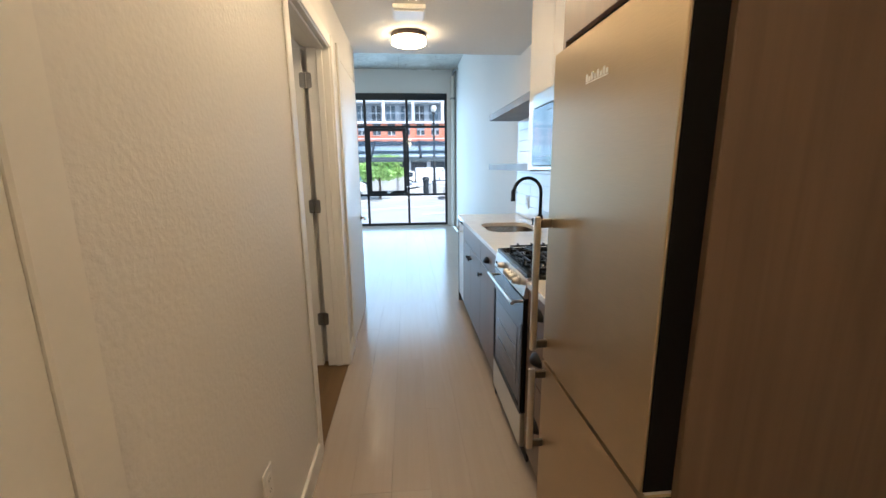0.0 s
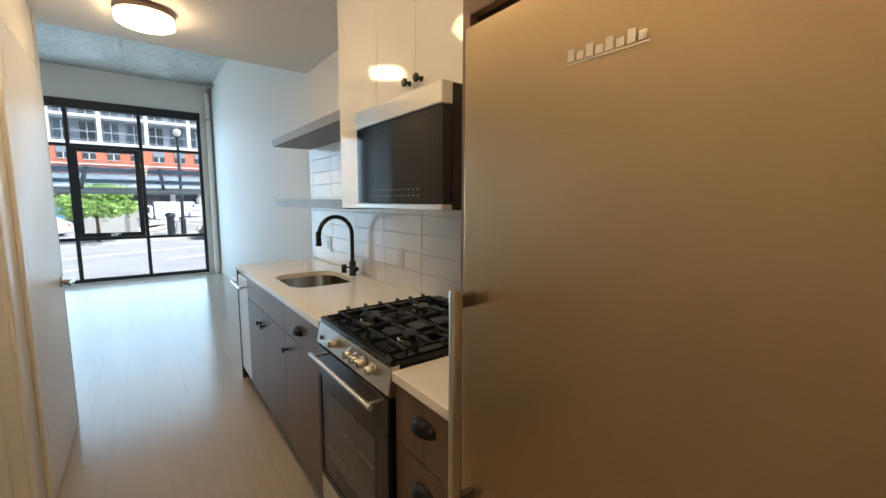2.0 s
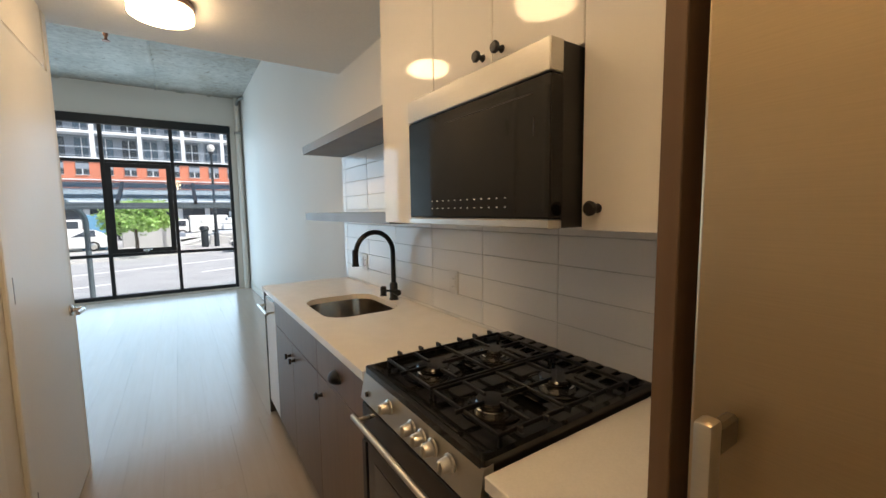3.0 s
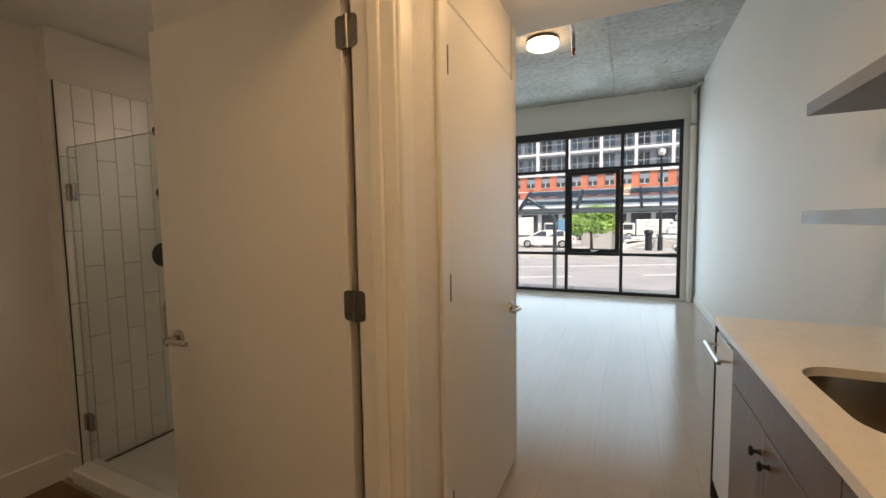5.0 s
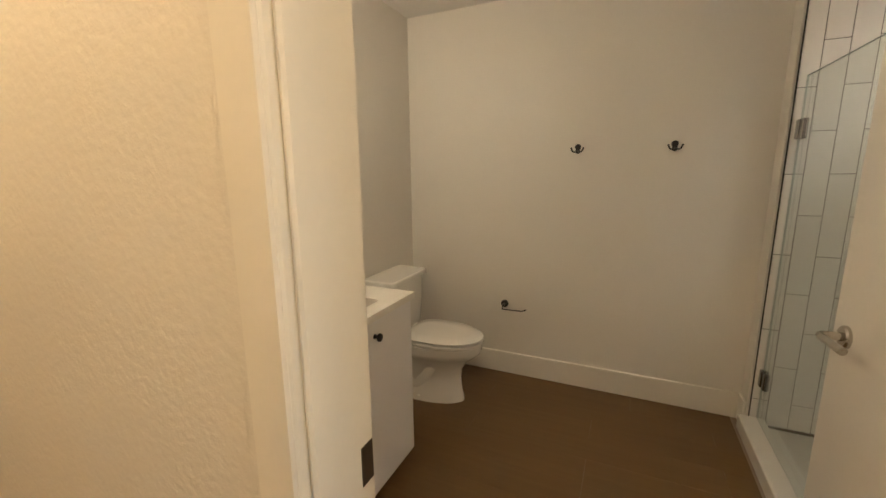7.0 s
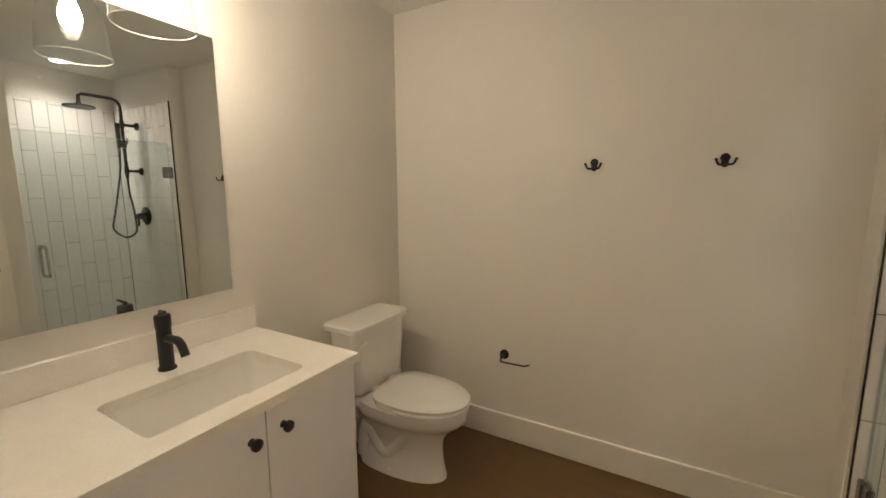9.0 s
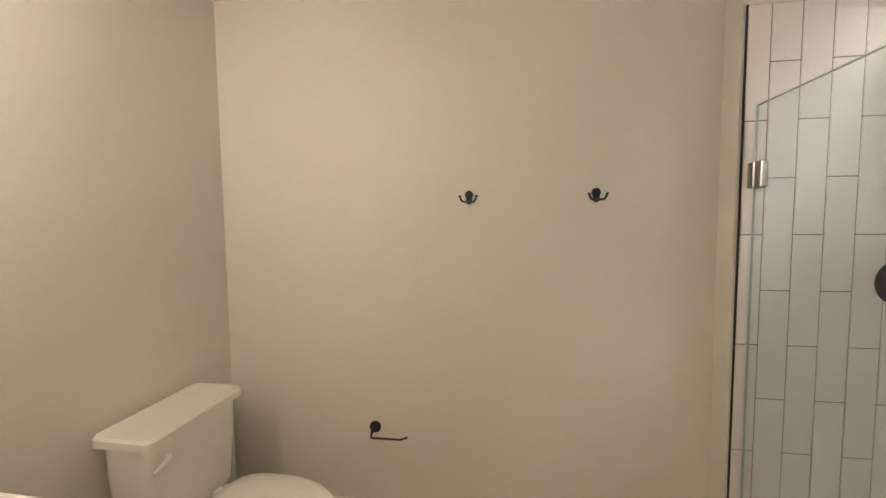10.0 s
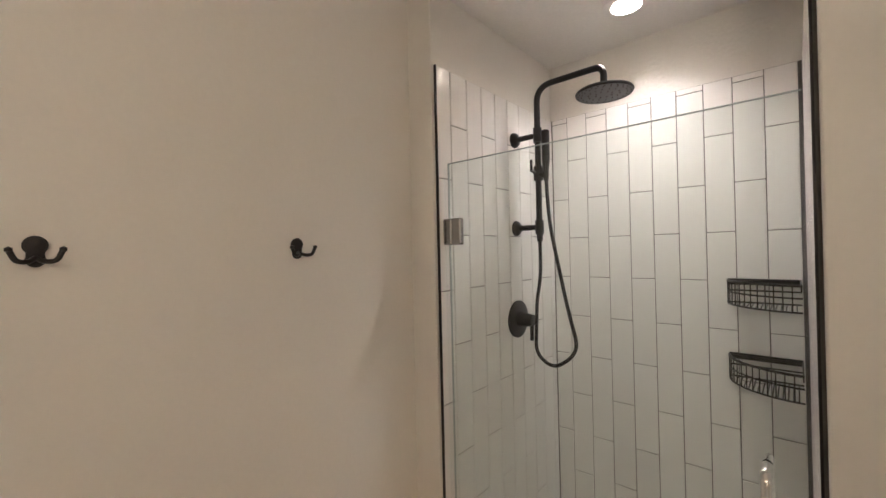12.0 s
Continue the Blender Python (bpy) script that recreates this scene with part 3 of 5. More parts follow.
part("elbow", tube(bend([(0.555, 5.34, 3.36), (0.555, 5.2, 3.42), (0.60, 5.05, 3.44), (0.63, 4.98, 3.44)], 0.05), 0.022, 10), M_GALV, pipe, smooth=True)


# ---- ceiling fixtures ----
def flush_lamp(x, y, z, r, h, label):
    lamp = thing("ceiling_lamp", (x, y, z), label, "ceiling lamp", "round ceiling lamps")
    part("base", lathe([(0, 0), (r * 0.98, 0), (r * 1.0, 0.006), (r * 1.0, h * 0.42), (r * 0.93, h * 0.45), (0, h * 0.45)], (x, y, z), "-z", 40), M_BRONZE, lamp, "brown metal drum", True)
    part("diffuser", lathe([(0, h * 0.45), (r * 0.955, h * 0.45), (r * 0.965, h * 0.5), (r * 0.965, h * 0.93), (r * 0.9, h), (0, h)], (x, y, z), "-z", 40), M_LAMP, lamp, "glowing opal diffuser", True)
    return lamp


flush_lamp(-0.46, -0.54, CEIL, 0.142, 0.08, "round drum ceiling lamp, lit, on the white ceiling")
flush_lamp(-0.44, -1.62, CEIL, 0.142, 0.1, "round drum ceiling lamp, lit, near the bathroom door")
flush_lamp(-0.44, -2.9, CEIL, 0.142, 0.1, "round drum ceiling lamp, lit, beside the fridge")
# added unseen lamp: brightens the hall walls near the entrance
flush_lamp(-0.44, -4.5, CEIL, 0.142, 0.1, "round drum ceiling lamp, lit, added unseen over the entrance")
flush_lamp(-1.32, 2.6, SLAB, 0.185, 0.085, "round drum ceiling lamp, lit, on raw concrete")
detector = thing("ceiling_vent", (-0.465, -1.06, CEIL), "square white plate on the hall ceiling between lamps", "vent")
part("housing", box(-0.57, -0.35, -1.165, -0.955, CEIL - 0.032, CEIL, 0.006, 2), M_PLASTIC, detector)
part("cover", box(-0.56, -0.36, -1.155, -0.965, CEIL - 0.044, CEIL - 0.034, 0.004), M_PLASTIC, detector)
sprinkler = thing("sprinkler", (-0.95, 2.4, 3.17), "exposed fire sprinkler pipe and head on the concrete ceiling", "sprinkler")
part("branch_pipe", tube(bend([(-0.95, 1.2, 3.44), (-0.95, 2.36, 3.42), (-0.95, 2.4, 3.25)], 0.06), 0.02, 10), M_GALV, sprinkler, smooth=True)
part("head", lathe([(0, 0), (0.02, 0), (0.024, 0.02), (0.012, 0.04), (0.014, 0.07), (0.035, 0.074), (0.035, 0.08), (0, 0.082)], (-0.95, 2.4, 3.25), "-z", 14), M_COPPER, sprinkler, "reddish brass sprinkler head")
for k, yy in enumerate((1.45, 2.2)):
    part("hanger", tube([(-0.95, yy, 3.4), (-0.95, yy, 3.5)], 0.006, 8), M_GALV, sprinkler)


# ---- kitchen ----
def knob(parent, x, y, z, mat_=None):
    return part("knob", lathe([(0, 0), (0.011, 0), (0.009, 0.004), (0.006, 0.012), (0.0075, 0.018), (0.0155, 0.022), (0.0165, 0.028), (0.012, 0.033), (0, 0.034)], (x, y, z), "-x", 18),
                mat_ or M_BLACK, parent, "round dark knob", True)


def cup_pull(parent, x, y, z):
    """A half-dome drawer pull, open below."""
    bm = bmesh.new()
    rings = []
    for i in range(7):
        u = math.pi / 2 * i / 6
        rings.append([Vector((x - 0.032 * math.sin(a) * math.cos(u) - 0.001, y + 0.05 * math.cos(a), z + 0.034 * math.sin(u) * (0.35 + 0.65 * math.sin(a)) - 0.008)) for a in [math.pi * k / 14 for k in range(15)]])
    vs = [[bm.verts.new(p) for p in r] for r in rings]
    for a, b in zip(vs, vs[1:]):
        for k in range(14):
            bm.faces.new((a[k], a[k + 1], b[k + 1], b[k]))
    bmesh.ops.solidify(bm, geom=list(bm.faces), thickness=0.002)
    return part("cup_pull", bm, M_BLACK, parent, "dark bronze cup pull", True)


FX = 0.03                         # carcase front plane; door fronts stand on it


def front(parent, y0, y1, z0, z1, material, name="door", x=FX, t=0.02):
    return part(name, box(x - t, x, y0 + 0.0015, y1 - 0.0015, z0 + 0.0015, z1 - 0.0015, 0.0012), material, parent)


def carcase(x0, x1, y0, y1, z0, z1, t=0.018):
    """An open-topped cabinet box of boards."""
    return many([(x0, x1, y0, y1, z0, z0 + t), (x0, x1, y0, y0 + t, z0 + t, z1), (x0, x1, y1 - t, y1, z0 + t, z1),
                 (x0, x0 + t, y0 + t, y1 - t, z0 + t, z1), (x1 - t, x1, y0 + t, y1 - t, z0 + t, z1)])


def base_unit(name, y0, y1, label, category="cabinet"):
    u = thing(name, (0.33, (y0 + y1) / 2, 0), label, category, "kitchen base cabinets")
    part("body", carcase(FX + 0.001, 0.618, y0 + 0.001, y1 - 0.001, 0.1, 0.882), M_CABEDGE, u)
    part("toe_kick", box(FX + 0.045, FX + 0.06, y0 + 0.001, y1 - 0.001, 0.0, 0.1), M_CABEDGE, u)
    return u


panel_end = single("end_panel", box(0.008, 0.618, -0.022, -0.002, 0.0, 0.883, 0.001), M_CABEDGE, "dark end panel closing the row of base cabinets", "panel")
dw = thing("dishwasher", (0.33, -0.19, 0), "slim white-fronted dishwasher under the counter with bar handle", "dishwasher")
part("body", box(FX + 0.002, 0.618, -0.358, -0.024, 0.1, 0.88), M_CABEDGE, dw)
part("door", box(FX - 0.018, FX, -0.354, -0.027, 0.1, 0.842, 0.003), M_VANITY, dw, "white dishwasher door")
part("control_strip", box(FX - 0.016, FX, -0.354, -0.027, 0.845, 0.878, 0.002), M_BLACKGLOSS, dw, "black control strip")
part("toe_kick", box(FX + 0.045, FX + 0.06, -0.358, -0.024, 0.0, 0.098), M_CABEDGE, dw)
hb = tube([(-0.035, -0.35, 0.79), (-0.035, -0.03, 0.79)], 0.009, 12)
for yy in (-0.32, -0.06):
    tube([(FX - 0.017, yy, 0.79), (-0.035, yy, 0.79)], 0.006, 8, hb)
part("bar_handle", hb, M_STEEL, dw, "steel bar handle", True)

sinkbase = base_unit("sink_cabinet", -1.27, -0.36, "brown wood sink cabinet with two doors and a false front")
front(sinkbase, -1.27, -0.36, 0.725, 0.882, M_CABWOOD, "false_front")
d = front(sinkbase, -0.80, -0.36, 0.1, 0.722, M_CABWOOD)
knob(d, FX - 0.02, -0.755, 0.64)
d = front(sinkbase, -1.27, -0.80, 0.1, 0.722, M_CABWOOD)
knob(d, FX - 0.02, -0.845, 0.64)
drawerbase = base_unit("drawer_cabinet", -1.822, -1.27, "brown wood base cabinet with drawer and door beside the stove")
d = front(drawerbase, -1.805, -1.27, 0.725, 0.882, M_CABWOOD, "drawer_front")
cup_pull(d, FX - 0.02, -1.535, 0.79)
d = front(drawerbase, -1.805, -1.27, 0.1, 0.722, M_CABWOOD)
knob(d, FX - 0.02, -1.325, 0.64)
part("filler", box(FX - 0.018, FX, -1.822, -1.807, 0.0, 0.882), M_CABEDGE, drawerbase, "dark filler strip")
slim = base_unit("drawer_cabinet", -2.745, -2.432, "narrow brown wood cabinet with three drawers beside the fridge")
for z0, z1 in ((0.70, 0.882), (0.5, 0.698), (0.1, 0.498)):
    d = front(slim, -2.745, -2.432, z0, z1, M_CABWOOD, "drawer_front")
    cup_pull(d, FX - 0.02, -2.588, (z0 + z1) / 2 + 0.02)

SINK = rounded(0.305, -0.91, 0.2, 0.25, 0.11, 0.914, 8)
ct = thing("countertop", (0.31, -0.91, 0.884), "white quartz kitchen countertop with a sink cut-out", "countertop")
part("slab", plate_with_hole(ray_rect(0.305, -0.91, 0.0, 0.619, -1.826, 0.0, SINK, 0.914), SINK, 0.884, 0.914), M_QUARTZ, ct)
part("caulk_line", box(0.612, 0.6189, -1.826, 0.0, 0.9142, 0.9185, 0.0015), M_PLASTIC, ct, "thin white caulk line")
ct2 = thing("countertop", (0.31, -2.59, 0.884), "short white quartz countertop between stove and fridge", "countertop")
part("slab", box(0.0, 0.619, -2.745, -2.432, 0.884, 0.914, 0.002), M_QUARTZ, ct2)

part("caulk_line", box(0.612, 0.6189, -2.745, -2.432, 0.9142, 0.9185, 0.0015), M_PLASTIC, ct2, "thin white caulk line")
sink = thing("kitchen_sink", (0.305, -0.91, 0.7), "undermounted stainless steel kitchen sink", "sink")
bowl = loft([rounded(0.305, -0.91, 0.225, 0.275, 0.12, 0.883, 8), rounded(0.305, -0.91, 0.204, 0.254, 0.112, 0.8825, 8), rounded(0.305, -0.91, 0.196, 0.246, 0.1, 0.80, 8),
             rounded(0.305, -0.91, 0.185, 0.235, 0.09, 0.72, 8), rounded(0.305, -0.91, 0.15, 0.2, 0.08, 0.70, 8), rounded(0.305, -0.91, 0.03, 0.03, 0.029, 0.695, 8)], open_top=True)
part("bowl", bowl, M_SINK, sink, smooth=True)
part("drain", lathe([(0, 0), (0.044, 0), (0.044, 0.004), (0.03, 0.002), (0, 0.002)], (0.305, -0.91, 0.6975), "z", 20), M_CHROME, sink, "round steel drain")

faucet = thing("kitchen_faucet", (0.55, -0.945, 0.914), "matte black gooseneck pull-down kitchen faucet", "faucet")
part("body", lathe([(0, 0), (0.027, 0), (0.027, 0.006), (0.023, 0.012), (0.023, 0.09), (0.017, 0.1), (0, 0.1)], (0.55, -0.945, 0.914), "z", 20), M_BLACK, faucet, smooth=True)
arc = [(0.55, -0.945, 1.0), (0.55, -0.945, 1.19)] + [(0.44 + 0.11 * math.cos(a), -0.945, 1.19 + 0.115 * math.sin(a)) for a in [math.pi * k / 14 for k in range(1, 14)]] + [(0.328, -0.945, 1.185)]
part("spout", tube(arc, 0.0135, 14), M_BLACK, faucet, smooth=True)
part("spray_head", lathe([(0, 0), (0.0145, 0), (0.0165, 0.02), (0.0165, 0.07), (0.019, 0.08), (0.019, 0.09), (0, 0.09)], (0.326, -0.945, 1.215), "-z", 18), M_BLACK, faucet, smooth=True)
hl = tube([(0.55, -0.968, 0.962), (0.55, -1.005, 0.962)], 0.017, 14)
tube([(0.55, -0.99, 0.962), (0.512, -0.985, 0.975), (0.47, -0.972, 0.98)], [0.008, 0.006, 0.005], 10, hl)
part("lever", hl, M_BLACK, faucet, smooth=True)
soap = thing("air_gap", (0.55, -0.82, 0.914), "small black cylinder cap on the countertop beside the faucet", "air gap")
part("cap", lathe([(0, 0), (0.022, 0), (0.022, 0.004), (0.018, 0.006), (0.018, 0.05), (0.015, 0.056), (0, 0.056)], (0.545, -0.815, 0.914), "z", 18), M_BLACK, soap, smooth=True)


def outlet(x, y, z, axis, gangs=1, label="white double socket outlet on the tiled splashback"):
    o = thing("wall_outlet", (x, y, z), label, "outlet")
    w = 0.036 if gangs == 1 else 0.058
    s = -1 if axis == "-x" else 1
    part("plate", box(x, x + s * 0.006, y - w, y + w, z - 0.058, z + 0.058, 0.0025), M_PLASTIC, o)
    for g in range(gangs):
        yy = y + (0 if gangs == 1 else (-0.023 + 0.046 * g))
        part("socket_face", box(x + s * 0.006, x + s * 0.0085, yy - 0.017, yy + 0.017, z - 0.034, z + 0.034, 0.001), M_PLASTIC, o)
        for dz in (-0.018, 0.018):
            for dy in (-0.006, 0.006):
                part("slot", box(x + s * 0.0085, x + s * 0.0088, yy + dy - 0.001, yy + dy + 0.001, z + dz - 0.004, z + dz + 0.004), M_FLATBLACK, o)
    return o


outlet(0.619, -1.455, 1.08, "-x")
outlet(0.619, -0.36, 1.065, "-x", 2, "white two-gang outlet plate on the tiled splashback")
outlet(LW, -2.94, 0.43, "x", 1, "white outlet low on the hall wall")
outlet(0.63, 1.55, 0.42, "-x", 1, "white outlet low on the living room wall")

shelf_hi = thing("floating_shelf", (0.47, -0.69, 1.832), "thick grey floating shelf mounted high on the kitchen wall", "shelf", "floating shelves")
part("board", box(0.3245, 0.62, -1.388, 0.01, 1.832, 1.885, 0.0015), M_SHELF, shelf_hi)
part("front_edge", box(0.322, 0.3243, -1.388, 0.01, 1.832, 1.885, 0.0008), M_SHELFEDGE, shelf_hi, "smooth edge band")
shelf_lo = thing("floating_shelf", (0.47, -0.69, 1.36), "thick grey floating shelf above the countertop", "shelf", "floating shelves")
part("board", box(0.3245, 0.62, -1.388, 0.01, 1.362, 1.415, 0.0015), M_SHELF, shelf_lo)
part("front_edge", box(0.322, 0.3243, -1.388, 0.01, 1.362, 1.415, 0.0008), M_SHELFEDGE, shelf_lo, "smooth edge band")

UX = 0.3


def upper(y0, y1, z0, doors, label, knobs):
    u = thing("wall_cabinet", (0.46, (y0 + y1) / 2, z0), label, "cabinet", "white wall cabinets")
    part("body", box(UX + 0.022, 0.618, y0 + 0.001, y1 - 0.001, z0, CEIL - 0.002), M_GLOSSWHITE, u)
    ds = []
    for a, b in doors:
        ds.append(part("door", box(UX, UX + 0.02, a + 0.0015, b - 0.0015, z0 + 0.001, CEIL - 0.004, 0.0015), M_GLOSSWHITE, u))
    for i, y, z in knobs:
        knob(ds[i], UX, y, z)
    return u


upper(-1.80, -1.39, 1.37, [(-1.80, -1.39)], "tall glossy white wall cabinet beside the shelves", [])
upper(-2.41, -1.80, 1.775, [(-2.106, -1.80), (-2.41, -2.106)], "glossy white two-door wall cabinet over the microwave", [(0, -2.066, 1.85), (1, -2.146, 1.85)])
upper(-2.745, -2.41, 1.37, [(-2.745, -2.41)], "tall narrow glossy white wall cabinet beside the fridge", [(0, -2.452, 1.42)])

mw = thing("microwave", (0.4, -2.1, 1.375), "stainless and black over-the-range microwave", "microwave")
part("body", box(0.241, 0.617, -2.405, -1.805, 1.378, 1.772, 0.003), M_BLACK, mw)
part("door", box(0.2, 0.24, -2.408, -1.80, 1.399, 1.702, 0.003), M_BLACKGLOSS, mw, "black glass door with touch controls")
part("top_trim", box(0.197, 0.24, -2.408, -1.80, 1.704, 1.773, 0.003), M_STEEL, mw, "brushed steel top band")
part("bottom_trim", box(0.197, 0.24, -2.408, -1.80, 1.377, 1.397, 0.003), M_STEEL, mw, "brushed steel bottom band")
ic = bmesh.new()
for row in range(2):
    for k in range(12):
        box(0.1992, 0.1998, -1.94 - k * 0.03 - 0.003, -1.94 - k * 0.03 + 0.003, 1.448 - row * 0.022 - 0.0014, 1.448 - row * 0.022 + 0.0014, bm=ic)
part("control_marks", ic, M_PLASTIC, mw, "tiny pale touch-control marks", kind="stuff")
part("handle_line", many([(0.1992, 0.2, -2.36, -2.02, 1.668, 1.6705), (0.1992, 0.2, -2.362, -2.358, 1.58, 1.62)]), M_CABEDGE, mw)


def stove():
    y0, y1 = -2.425, -1.832
    s = thing("gas_range", (0.3, -2.13, 0), "stainless steel gas range with black cooktop and oven", "stove")
    part("body", box(0.03, 0.615, y0, y1, 0.02, 0.9, 0.002), M_CABEDGE, s)
    pts = [Vector((x, 0, z)) for x, z in ((0.03, 0.828), (0.0, 0.828), (-0.01, 0.836), (0.006, 0.921), (0.03, 0.924))]
    part("control_panel", loft([[Vector((p.x, y0, p.z)) for p in pts], [Vector((p.x, y1, p.z)) for p in pts]]), M_STEEL, s, "brushed steel control panel")
    for yy in (-2.025, -2.155, -2.205, -2.253, -2.322):
        k = lathe([(0, 0), (0.021, 0), (0.021, 0.005), (0.0165, 0.008), (0.0145, 0.026), (0.0125, 0.029), (0, 0.029)], (-0.003, yy, 0.882), "-x", 20)
        box(-0.037, -0.015, yy - 0.0035, yy + 0.0035, 0.868, 0.896, 0.002, bm=k)
        part("burner_knob", k, M_STEEL, s, "round steel burner knob", True)
    part("ignition_button", lathe([(0, 0), (0.008, 0), (0.008, 0.006), (0, 0.007)], (-0.005, -1.875, 0.862), "-x", 14), M_BLACK, s)
    door = part("oven_door", box(-0.008, 0.029, y0 + 0.004, y1 - 0.004, 0.262, 0.824, 0.003), M_BLACKGLOSS, s, "dark glass oven door")
    part("door_trim", many([(-0.012, -0.0085, y0 + 0.004, y1 - 0.004, 0.262, 0.285), (-0.012, -0.0085, y0 + 0.004, y0 + 0.03, 0.285, 0.7), (-0.012, -0.0085, y1 - 0.03, y1 - 0.004, 0.285, 0.7)]), M_CABEDGE, door)
    part("oven_window", box(-0.0095, -0.0084, y0 + 0.09, y1 - 0.09, 0.37, 0.66, 0.0004), M_OVENWIN, door, "smoked oven window")
    part("oven_rack", many([(-0.0101, -0.0096, y0 + 0.1, y1 - 0.1, z_, z_ + 0.0022) for z_ in (0.44, 0.448, 0.545, 0.553)] + [(-0.0101, -0.0096, y0 + 0.12 + k * 0.05, y0 + 0.1222 + k * 0.05, 0.43, 0.44) for k in range(8)]), M_HINGE, door, "wire racks showing through the oven window")
    hbar = tube([(-0.05, y0 + 0.035, 0.798), (-0.05, y1 - 0.03, 0.798)], 0.0085, 14)
    for yy in (y0 + 0.06, y1 - 0.06):
        tube([(-0.009, yy, 0.796), (-0.05, yy, 0.798)], 0.0065, 10, hbar)
    part("oven_handle", hbar, M_STEEL, door, "steel bar handle", True)
    part("storage_drawer", box(-0.008, 0.029, y0 + 0.004, y1 - 0.004, 0.085, 0.258, 0.003), M_STEEL, s, "steel storage drawer")
    part("kick_panel", box(0.03, 0.04, y0 + 0.004, y1 - 0.004, 0.0, 0.083), M_CABEDGE, s)
    top = part("cooktop", loft([rounded(0.31, -2.1285, 0.305, 0.2955, 0.012, 0.9005), rounded(0.31, -2.1285, 0.305, 0.2955, 0.012, 0.935), rounded(0.31, -2.1285, 0.292, 0.283, 0.02, 0.938),
                                rounded(0.31, -2.1285, 0.275, 0.265, 0.03, 0.924)]), M_ENAMEL, s, "glossy black enamel cooktop")
    for bx, by, r in ((0.165, -1.985, 0.05), (0.165, -2.26, 0.042), (0.405, -1.985, 0.042), (0.405, -2.26, 0.05)):
        part("burner_dish", lathe([(r * 1.1, 0.0), (r * 1.75, 0.0), (r * 1.8, 0.004), (r * 1.55, 0.006), (r * 1.15, 0.003)], (bx, by, 0.9235), "z", 28), M_ENAMEL, top, "black enamel dish", True)
        part("burner", lathe([(0, 0), (r * 1.02, 0), (r * 1.0, 0.012), (r * 0.85, 0.016), (r * 0.85, 0.022), (0, 0.022)], (bx, by, 0.9235), "z", 26), M_CHROME, top, "metal burner ring", True)
        part("burner_cap", lathe([(0, 0.0221), (r * 0.98, 0.0221), (r * 1.0, 0.026), (r * 0.92, 0.031), (0, 0.032)], (bx, by, 0.9235), "z", 26), M_ENAMEL, top, "matt black burner cap", True)
    # two cast grates: frame, cross bars, fingers reaching over each burner
    for gy0, gy1 in ((-2.395, -2.133), (-2.124, -1.862)):
        g = bmesh.new()
        z0, z1, w = 0.946, 0.956, 0.0038
        cy = (gy0 + gy1) / 2
        for yy in (gy0 + w, gy1 - w):
            box(0.07, 0.535, yy - w, yy + w, z0, z1, 0.0015, bm=g)
        for xx in (0.0745, 0.285, 0.5305):
            box(xx - w, xx + w, gy0, gy1, z0 - 0.001, z1 - 0.001, 0.0015, bm=g)
        for bx in (0.165, 0.405):
            for dy in (-1, 1):
                box(bx - w, bx + w, cy + dy * 0.028, cy + dy * 0.124, z0 + 0.001, z1 + 0.003, 0.0015, bm=g)
            for dx in (-1, 1):
                box(bx + dx * 0.028, bx + dx * 0.115, cy - w, cy + w, z0 + 0.0005, z1 + 0.0025, 0.0015, bm=g)
        for xx in (0.0745, 0.5305):
            for yy in (gy0 + w, gy1 - w):
                box(xx - w, xx + w, yy - w, yy + w, 0.9235, z0, bm=g)
        part("grate", g, M_IRON, s, "black cast-iron pan grate")
        edge = gy1 if gy1 > -2.0 else gy0
        for xx in (0.12, 0.2, 0.27, 0.36, 0.43, 0.5):
            sgn = 1 if gy1 > -2.0 else -1
            part("grate_lug", box(xx - 0.004, xx + 0.004, edge - 0.004, edge + sgn * 0.02, 0.95, 0.964, 0.0015), M_IRON, s)
        part("griddle_plate", box(0.262, 0.308, cy - 0.055, cy + 0.055, 0.937, 0.9425, 0.002), M_ENAMEL, s, "flat black centre plate")
    part("rear_vent", many([(0.555, 0.6, -2.38 + k * 0.055, -2.34 + k * 0.055, 0.9385, 0.944) for k in range(10)], 0.002), M_ENAMEL, top, "raised rear vent slots")
    return s


stove()


